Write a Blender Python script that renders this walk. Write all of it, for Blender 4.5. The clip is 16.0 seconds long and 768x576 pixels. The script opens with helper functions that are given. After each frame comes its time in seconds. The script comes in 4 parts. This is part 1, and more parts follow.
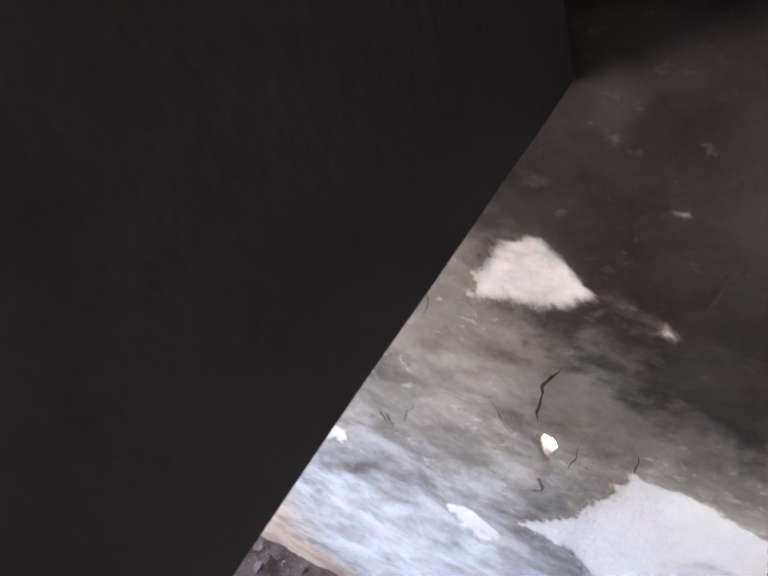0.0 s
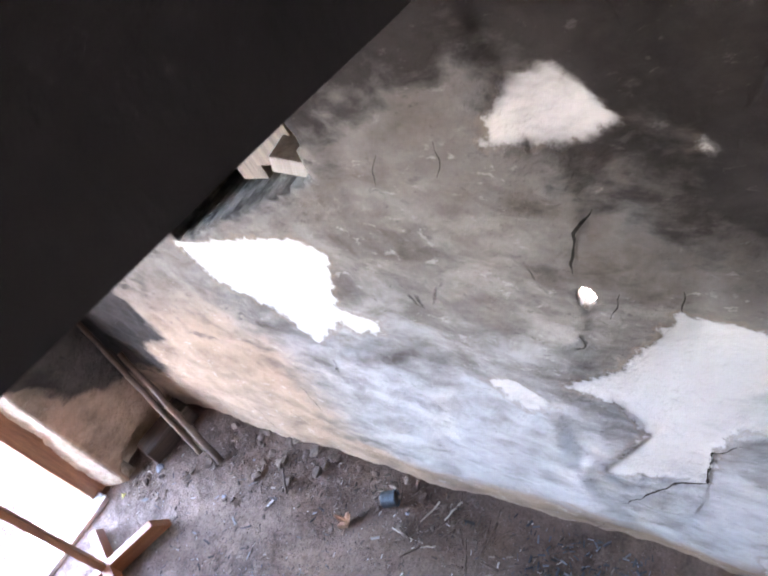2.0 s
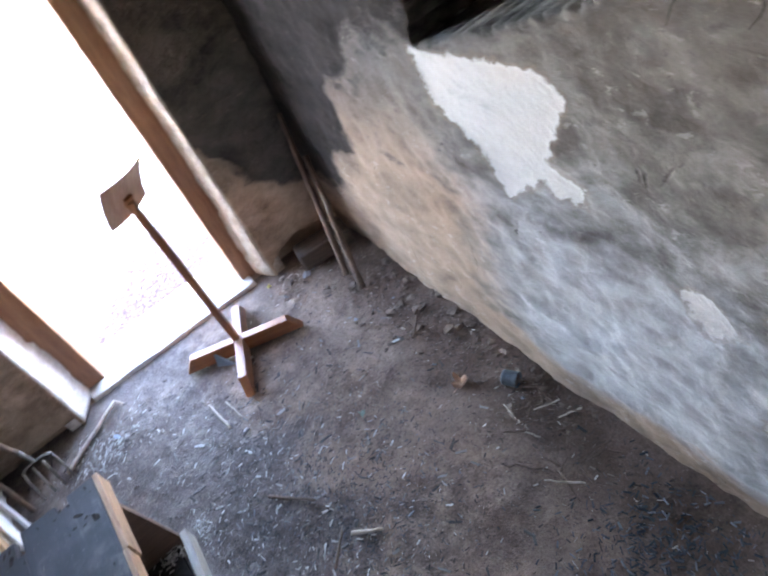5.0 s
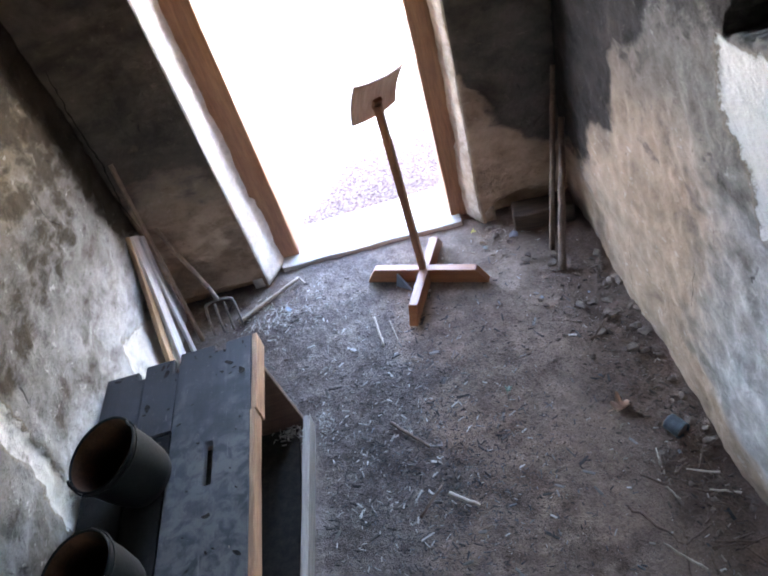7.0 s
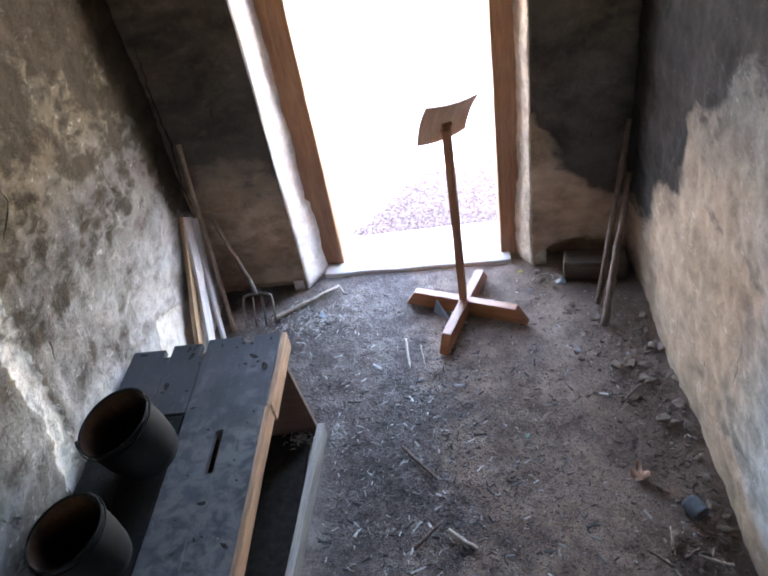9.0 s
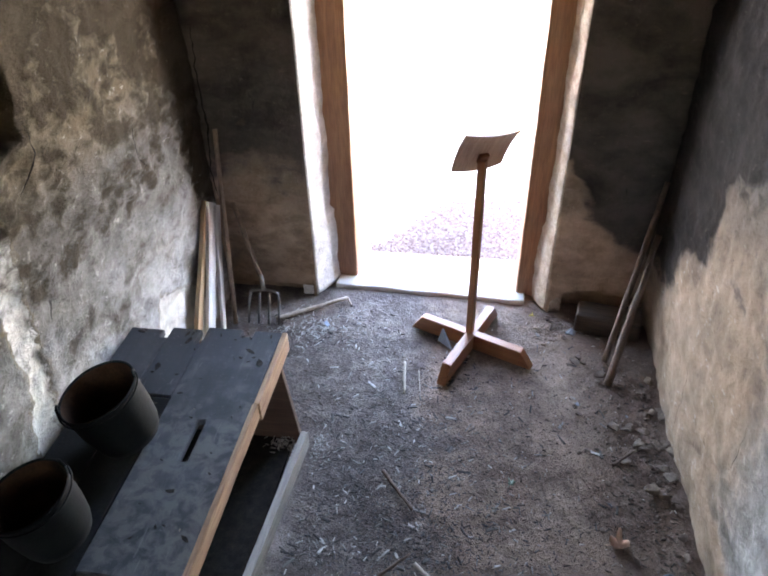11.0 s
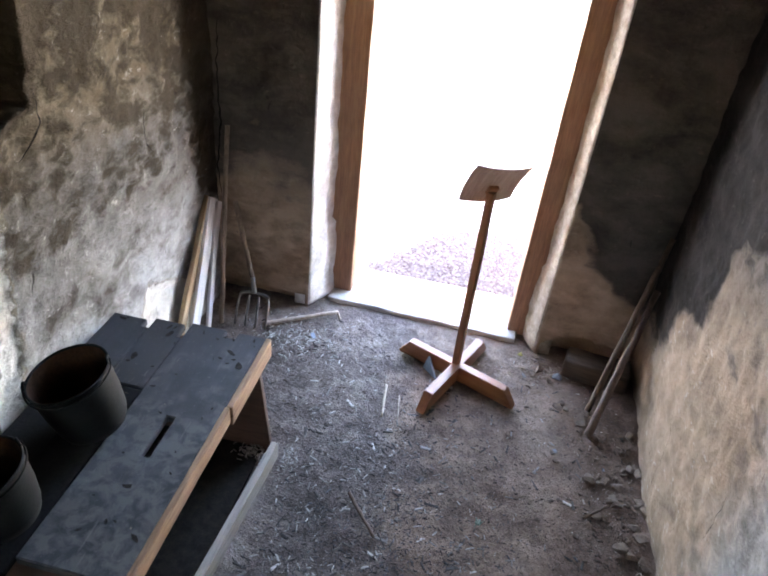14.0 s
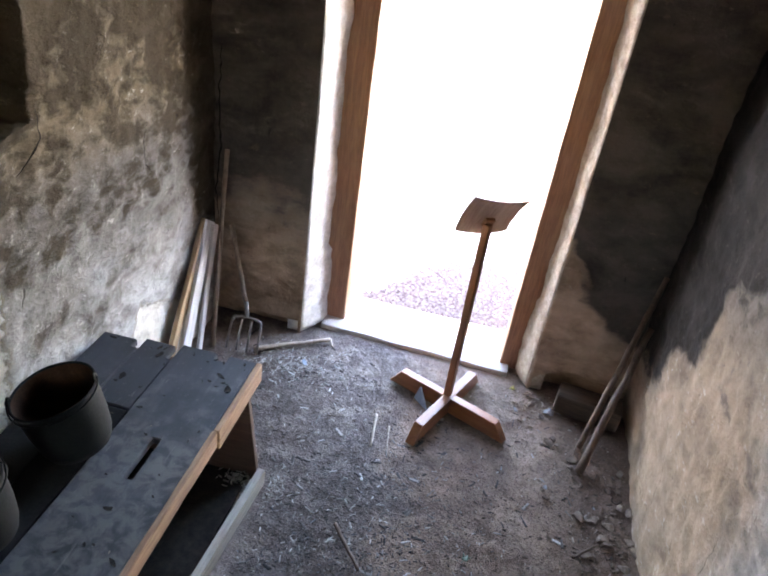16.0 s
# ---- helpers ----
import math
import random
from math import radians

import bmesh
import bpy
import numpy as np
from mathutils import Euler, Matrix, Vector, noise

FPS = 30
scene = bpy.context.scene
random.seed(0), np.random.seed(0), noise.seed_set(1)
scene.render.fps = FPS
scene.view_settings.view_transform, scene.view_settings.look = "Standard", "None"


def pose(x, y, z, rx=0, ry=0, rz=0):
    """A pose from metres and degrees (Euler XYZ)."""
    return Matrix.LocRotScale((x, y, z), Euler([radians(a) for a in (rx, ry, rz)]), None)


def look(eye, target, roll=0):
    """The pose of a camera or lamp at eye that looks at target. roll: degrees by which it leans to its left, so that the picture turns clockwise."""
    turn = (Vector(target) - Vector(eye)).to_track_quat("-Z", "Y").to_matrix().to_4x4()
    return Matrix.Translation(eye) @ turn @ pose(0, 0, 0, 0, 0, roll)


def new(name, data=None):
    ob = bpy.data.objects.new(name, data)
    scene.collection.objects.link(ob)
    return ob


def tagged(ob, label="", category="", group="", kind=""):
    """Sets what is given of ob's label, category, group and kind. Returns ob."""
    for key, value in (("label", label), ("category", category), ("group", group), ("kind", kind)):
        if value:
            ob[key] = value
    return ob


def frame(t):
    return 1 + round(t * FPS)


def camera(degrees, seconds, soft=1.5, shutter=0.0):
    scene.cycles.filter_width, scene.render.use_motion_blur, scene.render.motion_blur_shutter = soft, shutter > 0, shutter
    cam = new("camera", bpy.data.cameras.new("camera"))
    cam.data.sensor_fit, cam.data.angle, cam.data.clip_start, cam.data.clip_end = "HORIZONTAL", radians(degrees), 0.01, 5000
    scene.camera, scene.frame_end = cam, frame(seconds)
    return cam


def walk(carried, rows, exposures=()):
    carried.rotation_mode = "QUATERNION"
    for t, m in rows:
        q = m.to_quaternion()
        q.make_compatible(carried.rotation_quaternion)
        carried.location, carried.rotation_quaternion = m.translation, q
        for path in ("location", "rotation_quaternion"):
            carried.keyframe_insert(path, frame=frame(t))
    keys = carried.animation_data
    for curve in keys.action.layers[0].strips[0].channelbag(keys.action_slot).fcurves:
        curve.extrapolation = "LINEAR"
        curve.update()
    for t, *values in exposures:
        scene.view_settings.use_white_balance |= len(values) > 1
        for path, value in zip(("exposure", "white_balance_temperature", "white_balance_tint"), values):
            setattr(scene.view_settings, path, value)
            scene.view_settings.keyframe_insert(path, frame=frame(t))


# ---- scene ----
cam = camera(60.0, 16.0, soft=2.0, shutter=0.6)
EXPOSURES = [(0, 7.03, 7100, 25), (3.2, 7.03, 7050, 24), (5.5, 6.12, 7000, 18), (11, 5.88, 7550, 18), (16, 5.88, 7600, 18)]
PATH = [
    (0, (0.210, -2.074, 1.899), (1.389, -0.942, 0.746), -19.56),
    (0.7, (0.240, -2.074, 1.868), (1.321, -0.938, 0.627), -25.39),
    (1.5, (0.227, -2.066, 1.833), (1.221, -0.919, 0.530), -31.66),
    (2, (0.208, -2.060, 1.818), (1.169, -0.892, 0.509), -32.12),
    (2.5, (0.205, -2.053, 1.800), (1.077, -0.854, 0.458), -33.45),
    (3.2, (0.190, -2.040, 1.772), (0.976, -0.790, 0.423), -32.96),
    (5.5, (0.090, -1.985, 1.758), (0.424, -0.568, 0.386), -23.71),
    (6, (0.105, -1.975, 1.748), (0.275, -0.513, 0.394), -21.41),
    (6.5, (0.121, -1.970, 1.742), (0.114, -0.476, 0.412), -19.90),
    (7, (0.138, -1.966, 1.735), (0.022, -0.461, 0.423), -18.87),
    (7.5, (0.142, -1.965, 1.730), (-0.009, -0.455, 0.426), -17.84),
    (8, (0.145, -1.963, 1.725), (-0.054, -0.434, 0.451), -14.58),
    (8.5, (0.149, -1.962, 1.720), (-0.069, -0.419, 0.467), -12.91),
    (11, (0.139, -1.938, 1.692), (-0.113, -0.349, 0.504), -1.33),
    (11.5, (0.137, -1.934, 1.688), (-0.117, -0.338, 0.509), 0.29),
    (12, (0.134, -1.930, 1.683), (-0.124, -0.324, 0.520), 3.01),
    (12.5, (0.132, -1.926, 1.679), (-0.121, -0.319, 0.515), 3.84),
    (13, (0.133, -1.921, 1.675), (-0.111, -0.314, 0.510), 5.40),
    (13.5, (0.135, -1.916, 1.672), (-0.107, -0.305, 0.512), 6.06),
    (14, (0.136, -1.911, 1.668), (-0.104, -0.283, 0.531), 6.70),
    (14.5, (0.137, -1.911, 1.665), (-0.103, -0.274, 0.541), 6.96),
    (15, (0.137, -1.911, 1.662), (-0.102, -0.256, 0.565), 7.84),
    (15.5, (0.138, -1.911, 1.659), (-0.103, -0.247, 0.576), 8.19),
    (16, (0.138, -1.911, 1.656), (-0.105, -0.230, 0.599), 8.73),
]
walk(cam, [(t, look(eye, target, roll)) for t, eye, target, roll in PATH], EXPOSURES)

# ---- world, sun, exposure ----

SUN_EL, SUN_AZ = radians(48), radians(150)
world = bpy.data.worlds.new("sky")
scene.world = world
world.use_nodes = True
sky = world.node_tree.nodes.new("ShaderNodeTexSky")
sky.sky_type, sky.sun_disc, sky.sun_elevation, sky.sun_rotation = "NISHITA", False, SUN_EL, SUN_AZ
back = world.node_tree.nodes["Background"]
back.inputs["Strength"].default_value = 0.15
world.node_tree.links.new(sky.outputs[0], back.inputs["Color"])
sun_data = bpy.data.lights.new("sun", "SUN")
sun_data.energy, sun_data.angle, sun_data.color = 4.5, radians(0.5), (1.0, 0.95, 0.87)
sun = new("sun", sun_data)
sun.matrix_world = look((0, 0, 0), (-0.35, 0.6, -0.78))

# ---- materials ----
def nodes_of(name):
    m = bpy.data.materials.new(name)
    m.use_nodes = True
    nt = m.node_tree
    return m, nt, nt.nodes["Principled BSDF"]


def put(nt, kind, **inputs):
    n = nt.nodes.new(kind)
    for key, v in inputs.items():
        key = key.replace("_", " ")
        if isinstance(v, bpy.types.NodeSocket):
            nt.links.new(v, n.inputs[key])
        else:
            n.inputs[key].default_value = v
    return n


def noise_of(nt, vec, scale, detail=6.0, rough=0.6, distortion=0.0):
    return put(nt, "ShaderNodeTexNoise", Vector=vec, Scale=scale, Detail=detail, Roughness=rough, Distortion=distortion).outputs["Fac"]


def ramp_of(nt, fac, stops):
    r = nt.nodes.new("ShaderNodeValToRGB")
    nt.links.new(fac, r.inputs["Fac"])
    e = r.color_ramp.elements
    while len(e) < len(stops):
        e.new(0.5)
    for i, (p, c) in enumerate(stops):
        e[i].position = p
        e[i].color = (*c, 1) if len(c) == 3 else c
    return r.outputs["Color"]


def step_of(nt, val, lo, hi):
    n = nt.nodes.new("ShaderNodeMapRange")
    n.interpolation_type = "SMOOTHSTEP"
    nt.links.new(val, n.inputs["Value"])
    n.inputs["From Min"].default_value, n.inputs["From Max"].default_value = lo, hi
    return n.outputs["Result"]


def calc(nt, op, a, b=0.0):
    n = nt.nodes.new("ShaderNodeMath")
    n.operation = op
    for i, v in enumerate((a, b)):
        if isinstance(v, bpy.types.NodeSocket):
            nt.links.new(v, n.inputs[i])
        else:
            n.inputs[i].default_value = v
    return n.outputs[0]


def mixc(nt, fac, a, b, mode="MIX"):
    n = nt.nodes.new("ShaderNodeMix")
    n.data_type, n.blend_type = "RGBA", mode
    for key, v in ((0, fac), (6, a), (7, b)):
        if isinstance(v, bpy.types.NodeSocket):
            nt.links.new(v, n.inputs[key])
        else:
            n.inputs[key].default_value = (*v, 1) if isinstance(v, tuple) else v
    return n.outputs[2]


def bump_of(nt, height, strength, distance, normal=None):
    n = put(nt, "ShaderNodeBump", Height=height, Strength=strength, Distance=distance)
    if normal:
        nt.links.new(normal, n.inputs["Normal"])
    return n.outputs["Normal"]


def coords(nt):
    return nt.nodes.new("ShaderNodeNewGeometry").outputs["Position"]


def plain(name, dark, light, scale=20.0, fine=120.0, rough=0.8, metal=0.0, bump=0.3, dist=0.003, local=True, stretch=None):
    """A mottled surface: two scales of noise between two colours, with relief."""
    m, nt, b = nodes_of(name)
    if local:
        vec = nt.nodes.new("ShaderNodeTexCoord").outputs["Object"]
        info = nt.nodes.new("ShaderNodeObjectInfo").outputs["Random"]
        vec = put(nt, "ShaderNodeVectorMath", Vector=vec).outputs[0]
        add = nt.nodes.new("ShaderNodeVectorMath")
        nt.links.new(vec, add.inputs[0])
        comb = put(nt, "ShaderNodeCombineXYZ", X=calc(nt, "MULTIPLY", info, 7.0), Y=calc(nt, "MULTIPLY", info, 3.0))
        nt.links.new(comb.outputs[0], add.inputs[1])
        vec = add.outputs[0]
    else:
        vec = coords(nt)
    if stretch:
        vec = put(nt, "ShaderNodeMapping", Vector=vec, Scale=stretch).outputs[0]
    a, f = noise_of(nt, vec, scale, 5), noise_of(nt, vec, fine, 4)
    mix = calc(nt, "ADD", calc(nt, "MULTIPLY", a, 0.65), calc(nt, "MULTIPLY", f, 0.35))
    nt.links.new(ramp_of(nt, mix, [(0.32, dark), (0.68, light)]), b.inputs["Base Color"])
    nt.links.new(calc(nt, "ADD", calc(nt, "MULTIPLY", a, 0.25), rough - 0.12), b.inputs["Roughness"])
    b.inputs["Metallic"].default_value = metal
    b.inputs["Specular IOR Level"].default_value = 0.15 if rough > 0.7 else 0.5
    nt.links.new(bump_of(nt, f, bump, dist), b.inputs["Normal"])
    return m


def wood(name, dark, light, axis=1, rough=0.65, worn=None):
    """Grain along one axis of the piece."""
    m, nt, b = nodes_of(name)
    vec = nt.nodes.new("ShaderNodeTexCoord").outputs["Object"]
    info = nt.nodes.new("ShaderNodeObjectInfo").outputs["Random"]
    off = put(nt, "ShaderNodeCombineXYZ", X=calc(nt, "MULTIPLY", info, 9.0), Y=calc(nt, "MULTIPLY", info, 5.0))
    add = nt.nodes.new("ShaderNodeVectorMath")
    nt.links.new(vec, add.inputs[0])
    nt.links.new(off.outputs[0], add.inputs[1])
    sc = [14.0, 14.0, 14.0]
    sc[axis] = 1.1
    v = put(nt, "ShaderNodeMapping", Vector=add.outputs[0], Scale=tuple(sc)).outputs[0]
    g = noise_of(nt, v, 3.0, 8, 0.65, 0.6)
    f = noise_of(nt, v, 16.0, 4)
    big = noise_of(nt, add.outputs[0], 6.0, 4)
    mix = calc(nt, "ADD", calc(nt, "MULTIPLY", g, 0.6), calc(nt, "MULTIPLY", f, 0.4))
    col = ramp_of(nt, mix, [(0.34, dark), (0.62, light)])
    if worn:
        col = mixc(nt, step_of(nt, big, 0.5, 0.66), col, worn)
    nt.links.new(col, b.inputs["Base Color"])
    nt.links.new(calc(nt, "ADD", calc(nt, "MULTIPLY", big, 0.3), rough - 0.15), b.inputs["Roughness"])
    nt.links.new(bump_of(nt, mix, 0.35, 0.003), b.inputs["Normal"])
    return m


def plaster(name, dark, light, ochre, patch, spread=0.14, soot=(0.026, 0.022, 0.020), flake=0.5, relief=0.55, blotch=2.0):
    """Old lime plaster: mottled coat, bare pale patches with a ragged outline, and soot."""
    m, nt, b = nodes_of(name)
    p = coords(nt)
    tall = put(nt, "ShaderNodeMapping", Vector=p, Scale=(0.8, 0.8, 1.35)).outputs[0]
    big = noise_of(nt, tall, 6.2, 4, 0.55, 0.5)
    mid = noise_of(nt, tall, 15.0, 6, 0.62, 0.25)
    fine = noise_of(nt, p, 62.0, 6, 0.65)
    mix = calc(nt, "ADD", calc(nt, "ADD", calc(nt, "MULTIPLY", big, 0.62), calc(nt, "MULTIPLY", mid, 0.26)), calc(nt, "MULTIPLY", fine, 0.12))
    col = ramp_of(nt, mix, [(0.5 - spread, dark), (0.5, tuple(0.6 * x + 0.4 * y for x, y in zip(dark, light))), (0.5 + spread, light)])
    # lighter bluish grey towards the foot of the side walls
    ws = put(nt, "ShaderNodeAttribute")
    ws.attribute_name = "pale_low"
    wsf = calc(nt, "ADD", ws.outputs["Fac"], calc(nt, "MULTIPLY", calc(nt, "SUBTRACT", calc(nt, "ADD", calc(nt, "MULTIPLY", big, 0.5), calc(nt, "MULTIPLY", mid, 0.5)), 0.5), 1.4))
    col = mixc(nt, calc(nt, "MULTIPLY", step_of(nt, wsf, 0.1, 1.1), 0.85), col, ramp_of(nt, mix, [(0.5 - spread, (0.29, 0.29, 0.288)), (0.5 + spread, (0.55, 0.557, 0.565))]))
    warm = put(nt, "ShaderNodeAttribute")
    warm.attribute_name = "ochre"
    w = calc(nt, "ADD", warm.outputs["Fac"], calc(nt, "MULTIPLY", calc(nt, "SUBTRACT", calc(nt, "ADD", calc(nt, "MULTIPLY", big, 0.5), calc(nt, "MULTIPLY", mid, 0.5)), 0.5), 1.6))
    col = mixc(nt, step_of(nt, w, 0.15, 1.0), col, ramp_of(nt, mix, [(0.5 - spread, tuple(0.45 * x for x in ochre)), (0.5 + spread, ochre)]))
    # small raised flakes of pale lime, and pits between them
    chip = noise_of(nt, tall, 38.0, 5, 0.66, 0.3)
    where = step_of(nt, noise_of(nt, p, 7.0, 4, 0.6), 0.44, 0.60)
    pits = step_of(nt, noise_of(nt, tall, 48.0, 5, 0.7, 0.4), 0.40, 0.29)
    col = mixc(nt, calc(nt, "MULTIPLY", pits, 0.4), col, tuple(x * 0.4 for x in dark))
    col = mixc(nt, calc(nt, "MULTIPLY", calc(nt, "MULTIPLY", step_of(nt, chip, 0.57, 0.66), where), flake), col, patch)
    pa = put(nt, "ShaderNodeAttribute")
    pa.attribute_name = "patch"
    edge = calc(nt, "ADD", pa.outputs["Fac"], calc(nt, "MULTIPLY", calc(nt, "SUBTRACT", noise_of(nt, p, 30.0, 8, 0.7), 0.5), 0.075))
    mask = step_of(nt, edge, -0.004, 0.006)
    tint = mixc(nt, calc(nt, "MULTIPLY", mid, 0.6), patch, tuple(x * 0.8 for x in patch))
    rim = calc(nt, "MULTIPLY", step_of(nt, edge, -0.016, -0.004), calc(nt, "SUBTRACT", 1.0, mask))
    col = mixc(nt, calc(nt, "MULTIPLY", rim, 0.35), col, tuple(x * 0.7 for x in ochre))
    col = mixc(nt, mask, col, tint)
    so = put(nt, "ShaderNodeAttribute")
    so.attribute_name = "soot"
    s = calc(nt, "ADD", so.outputs["Fac"], calc(nt, "MULTIPLY", calc(nt, "SUBTRACT", calc(nt, "ADD", calc(nt, "MULTIPLY", big, 0.5), calc(nt, "MULTIPLY", mid, 0.5)), 0.5), blotch))
    col = mixc(nt, calc(nt, "MULTIPLY", step_of(nt, s, 0.12, 0.6), 0.5), col, tuple(0.035 + 1.1 * x for x in soot))
    smask = step_of(nt, s, 0.38, 0.76)
    black = ramp_of(nt, mix, [(0.36, tuple(0.6 * x for x in soot)), (0.6, tuple(1.5 * x for x in soot))])
    col = mixc(nt, calc(nt, "MULTIPLY", smask, calc(nt, "SUBTRACT", 0.97, calc(nt, "MULTIPLY", step_of(nt, chip, 0.6, 0.72), 0.22))), col, black)
    # sparse settlement cracks, mostly upright
    warp = put(nt, "ShaderNodeVectorMath", Vector=p)
    warp.operation = "ADD"
    wn = put(nt, "ShaderNodeTexNoise", Vector=p, Scale=9.0, Detail=5.0)
    sub = nt.nodes.new("ShaderNodeVectorMath")
    sub.operation = "SCALE"
    nt.links.new(wn.outputs["Color"], sub.inputs[0])
    sub.inputs["Scale"].default_value = 0.07
    nt.links.new(sub.outputs[0], warp.inputs[1])
    cv = put(nt, "ShaderNodeMapping", Vector=warp.outputs[0], Scale=(1.0, 1.0, 0.28)).outputs[0]
    cells = nt.nodes.new("ShaderNodeTexVoronoi")
    cells.feature = "DISTANCE_TO_EDGE"
    nt.links.new(cv, cells.inputs["Vector"])
    cells.inputs["Scale"].default_value = 7.0
    crack = calc(nt, "MULTIPLY", step_of(nt, cells.outputs["Distance"], 0.017, 0.004), step_of(nt, noise_of(nt, p, 8.0, 4), 0.62, 0.69))
    crack = calc(nt, "MULTIPLY", crack, calc(nt, "SUBTRACT", 1.0, mask))
    col = mixc(nt, calc(nt, "MULTIPLY", crack, 0.7), col, (0.02, 0.017, 0.015))
    nt.links.new(col, b.inputs["Base Color"])
    b.inputs["Roughness"].default_value = 0.97
    b.inputs["Specular IOR Level"].default_value = 0.06
    h = calc(nt, "ADD", calc(nt, "ADD", calc(nt, "MULTIPLY", mid, 1.3), calc(nt, "ADD", calc(nt, "MULTIPLY", fine, 0.45), calc(nt, "ADD", calc(nt, "MULTIPLY", chip, 0.8), calc(nt, "MULTIPLY", pits, -0.35)))), calc(nt, "ADD", calc(nt, "MULTIPLY", mask, -0.22), calc(nt, "MULTIPLY", crack, -0.5)))
    nt.links.new(bump_of(nt, h, relief, 0.018), b.inputs["Normal"])
    return m


PLASTER_R = plaster("grey_plaster", (0.075, 0.064, 0.054), (0.285, 0.265, 0.24), (0.345, 0.255, 0.19), (0.54, 0.52, 0.49), soot=(0.0185, 0.0162, 0.0152), flake=0.30, relief=0.36)
PLASTER_L = plaster("mottled_plaster", (0.08, 0.069, 0.056), (0.42, 0.415, 0.39), (0.37, 0.275, 0.135), (0.68, 0.66, 0.60), spread=0.12, soot=(0.034, 0.027, 0.019), flake=0.5, blotch=2.6)
PLASTER_D = plaster("sooted_plaster", (0.16, 0.115, 0.08), (0.36, 0.28, 0.21), (0.58, 0.42, 0.31), (0.62, 0.56, 0.48), soot=(0.066, 0.056, 0.050), flake=0.12)
LIME = plain("lime_wash", (0.40, 0.39, 0.375), (0.74, 0.735, 0.73), 16, 55, 0.85, bump=0.5, dist=0.008, local=False)
TANLIME = plain("tan_lime", (0.27, 0.21, 0.155), (0.62, 0.54, 0.45), 14, 60, 0.85, bump=0.6, dist=0.012, local=False)
DARK = plain("near_black_timber", (0.004, 0.004, 0.0046), (0.0115, 0.011, 0.0122), 12, 90, 0.85, local=False)
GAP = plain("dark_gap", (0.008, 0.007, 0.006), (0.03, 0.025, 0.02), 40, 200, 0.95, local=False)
RECESS = plain("dark_masonry", (0.015, 0.012, 0.01), (0.06, 0.045, 0.035), 9, 60, 0.9, bump=0.6, dist=0.015, local=False)
POST = wood("pine_post", (0.15, 0.065, 0.032), (0.33, 0.165, 0.085), 2, 0.6)
STAND = wood("varnished_pine", (0.19, 0.062, 0.022), (0.36, 0.14, 0.055), 2, 0.42)
STAND_FOOT = wood("varnished_pine_foot", (0.19, 0.062, 0.022), (0.36, 0.14, 0.055), 1, 0.42)



def sooty_top():
    """Smoke-black planed boards: dull, faintly grained, rubbed grey in soft patches, dusted and scratched."""
    m, nt, b = nodes_of("blackened_tabletop")
    p = coords(nt)
    grain = noise_of(nt, put(nt, "ShaderNodeMapping", Vector=p, Scale=(10.0, 0.9, 10.0)).outputs[0], 5.0, 6, 0.6, 0.5)
    big, mid, fine = noise_of(nt, p, 5.5, 4, 0.55, 0.4), noise_of(nt, p, 26.0, 6, 0.65, 0.5), noise_of(nt, p, 120.0, 4, 0.6)
    mix = calc(nt, "ADD", calc(nt, "ADD", calc(nt, "MULTIPLY", big, 0.55), calc(nt, "MULTIPLY", mid, 0.25)), calc(nt, "MULTIPLY", grain, 0.2))
    col = ramp_of(nt, mix, [(0.36, (0.026, 0.027, 0.030)), (0.52, (0.042, 0.044, 0.049)), (0.66, (0.075, 0.077, 0.082))])
    sep = put(nt, "ShaderNodeSeparateXYZ", Vector=p)
    worn = calc(nt, "MULTIPLY", step_of(nt, calc(nt, "ADD", sep.outputs["X"], calc(nt, "MULTIPLY", big, 0.25)), -0.58, -0.44), step_of(nt, calc(nt, "SUBTRACT", calc(nt, "MULTIPLY", big, 0.9), sep.outputs["Y"]), 1.15, 1.40))
    col = mixc(nt, calc(nt, "MULTIPLY", worn, step_of(nt, mid, 0.38, 0.62)), col, (0.115, 0.113, 0.108))
    col = mixc(nt, calc(nt, "MULTIPLY", step_of(nt, mix, 0.57, 0.68), 0.6), col, (0.12, 0.122, 0.127))
    col = mixc(nt, calc(nt, "MULTIPLY", step_of(nt, fine, 0.62, 0.72), 0.3), col, (0.24, 0.22, 0.2))
    scratch = noise_of(nt, put(nt, "ShaderNodeMapping", Vector=p, Rotation=(0, 0, 0.5), Scale=(70.0, 6.0, 1.0)).outputs[0], 1.6, 3, 0.5, 0.3)
    col = mixc(nt, calc(nt, "MULTIPLY", step_of(nt, scratch, 0.68, 0.72), 0.35), col, (0.2, 0.19, 0.18))
    nt.links.new(col, b.inputs["Base Color"])
    nt.links.new(calc(nt, "ADD", calc(nt, "MULTIPLY", mid, 0.5), 0.36), b.inputs["Roughness"])
    nt.links.new(bump_of(nt, mix, 0.3, 0.004), b.inputs["Normal"])
    return m


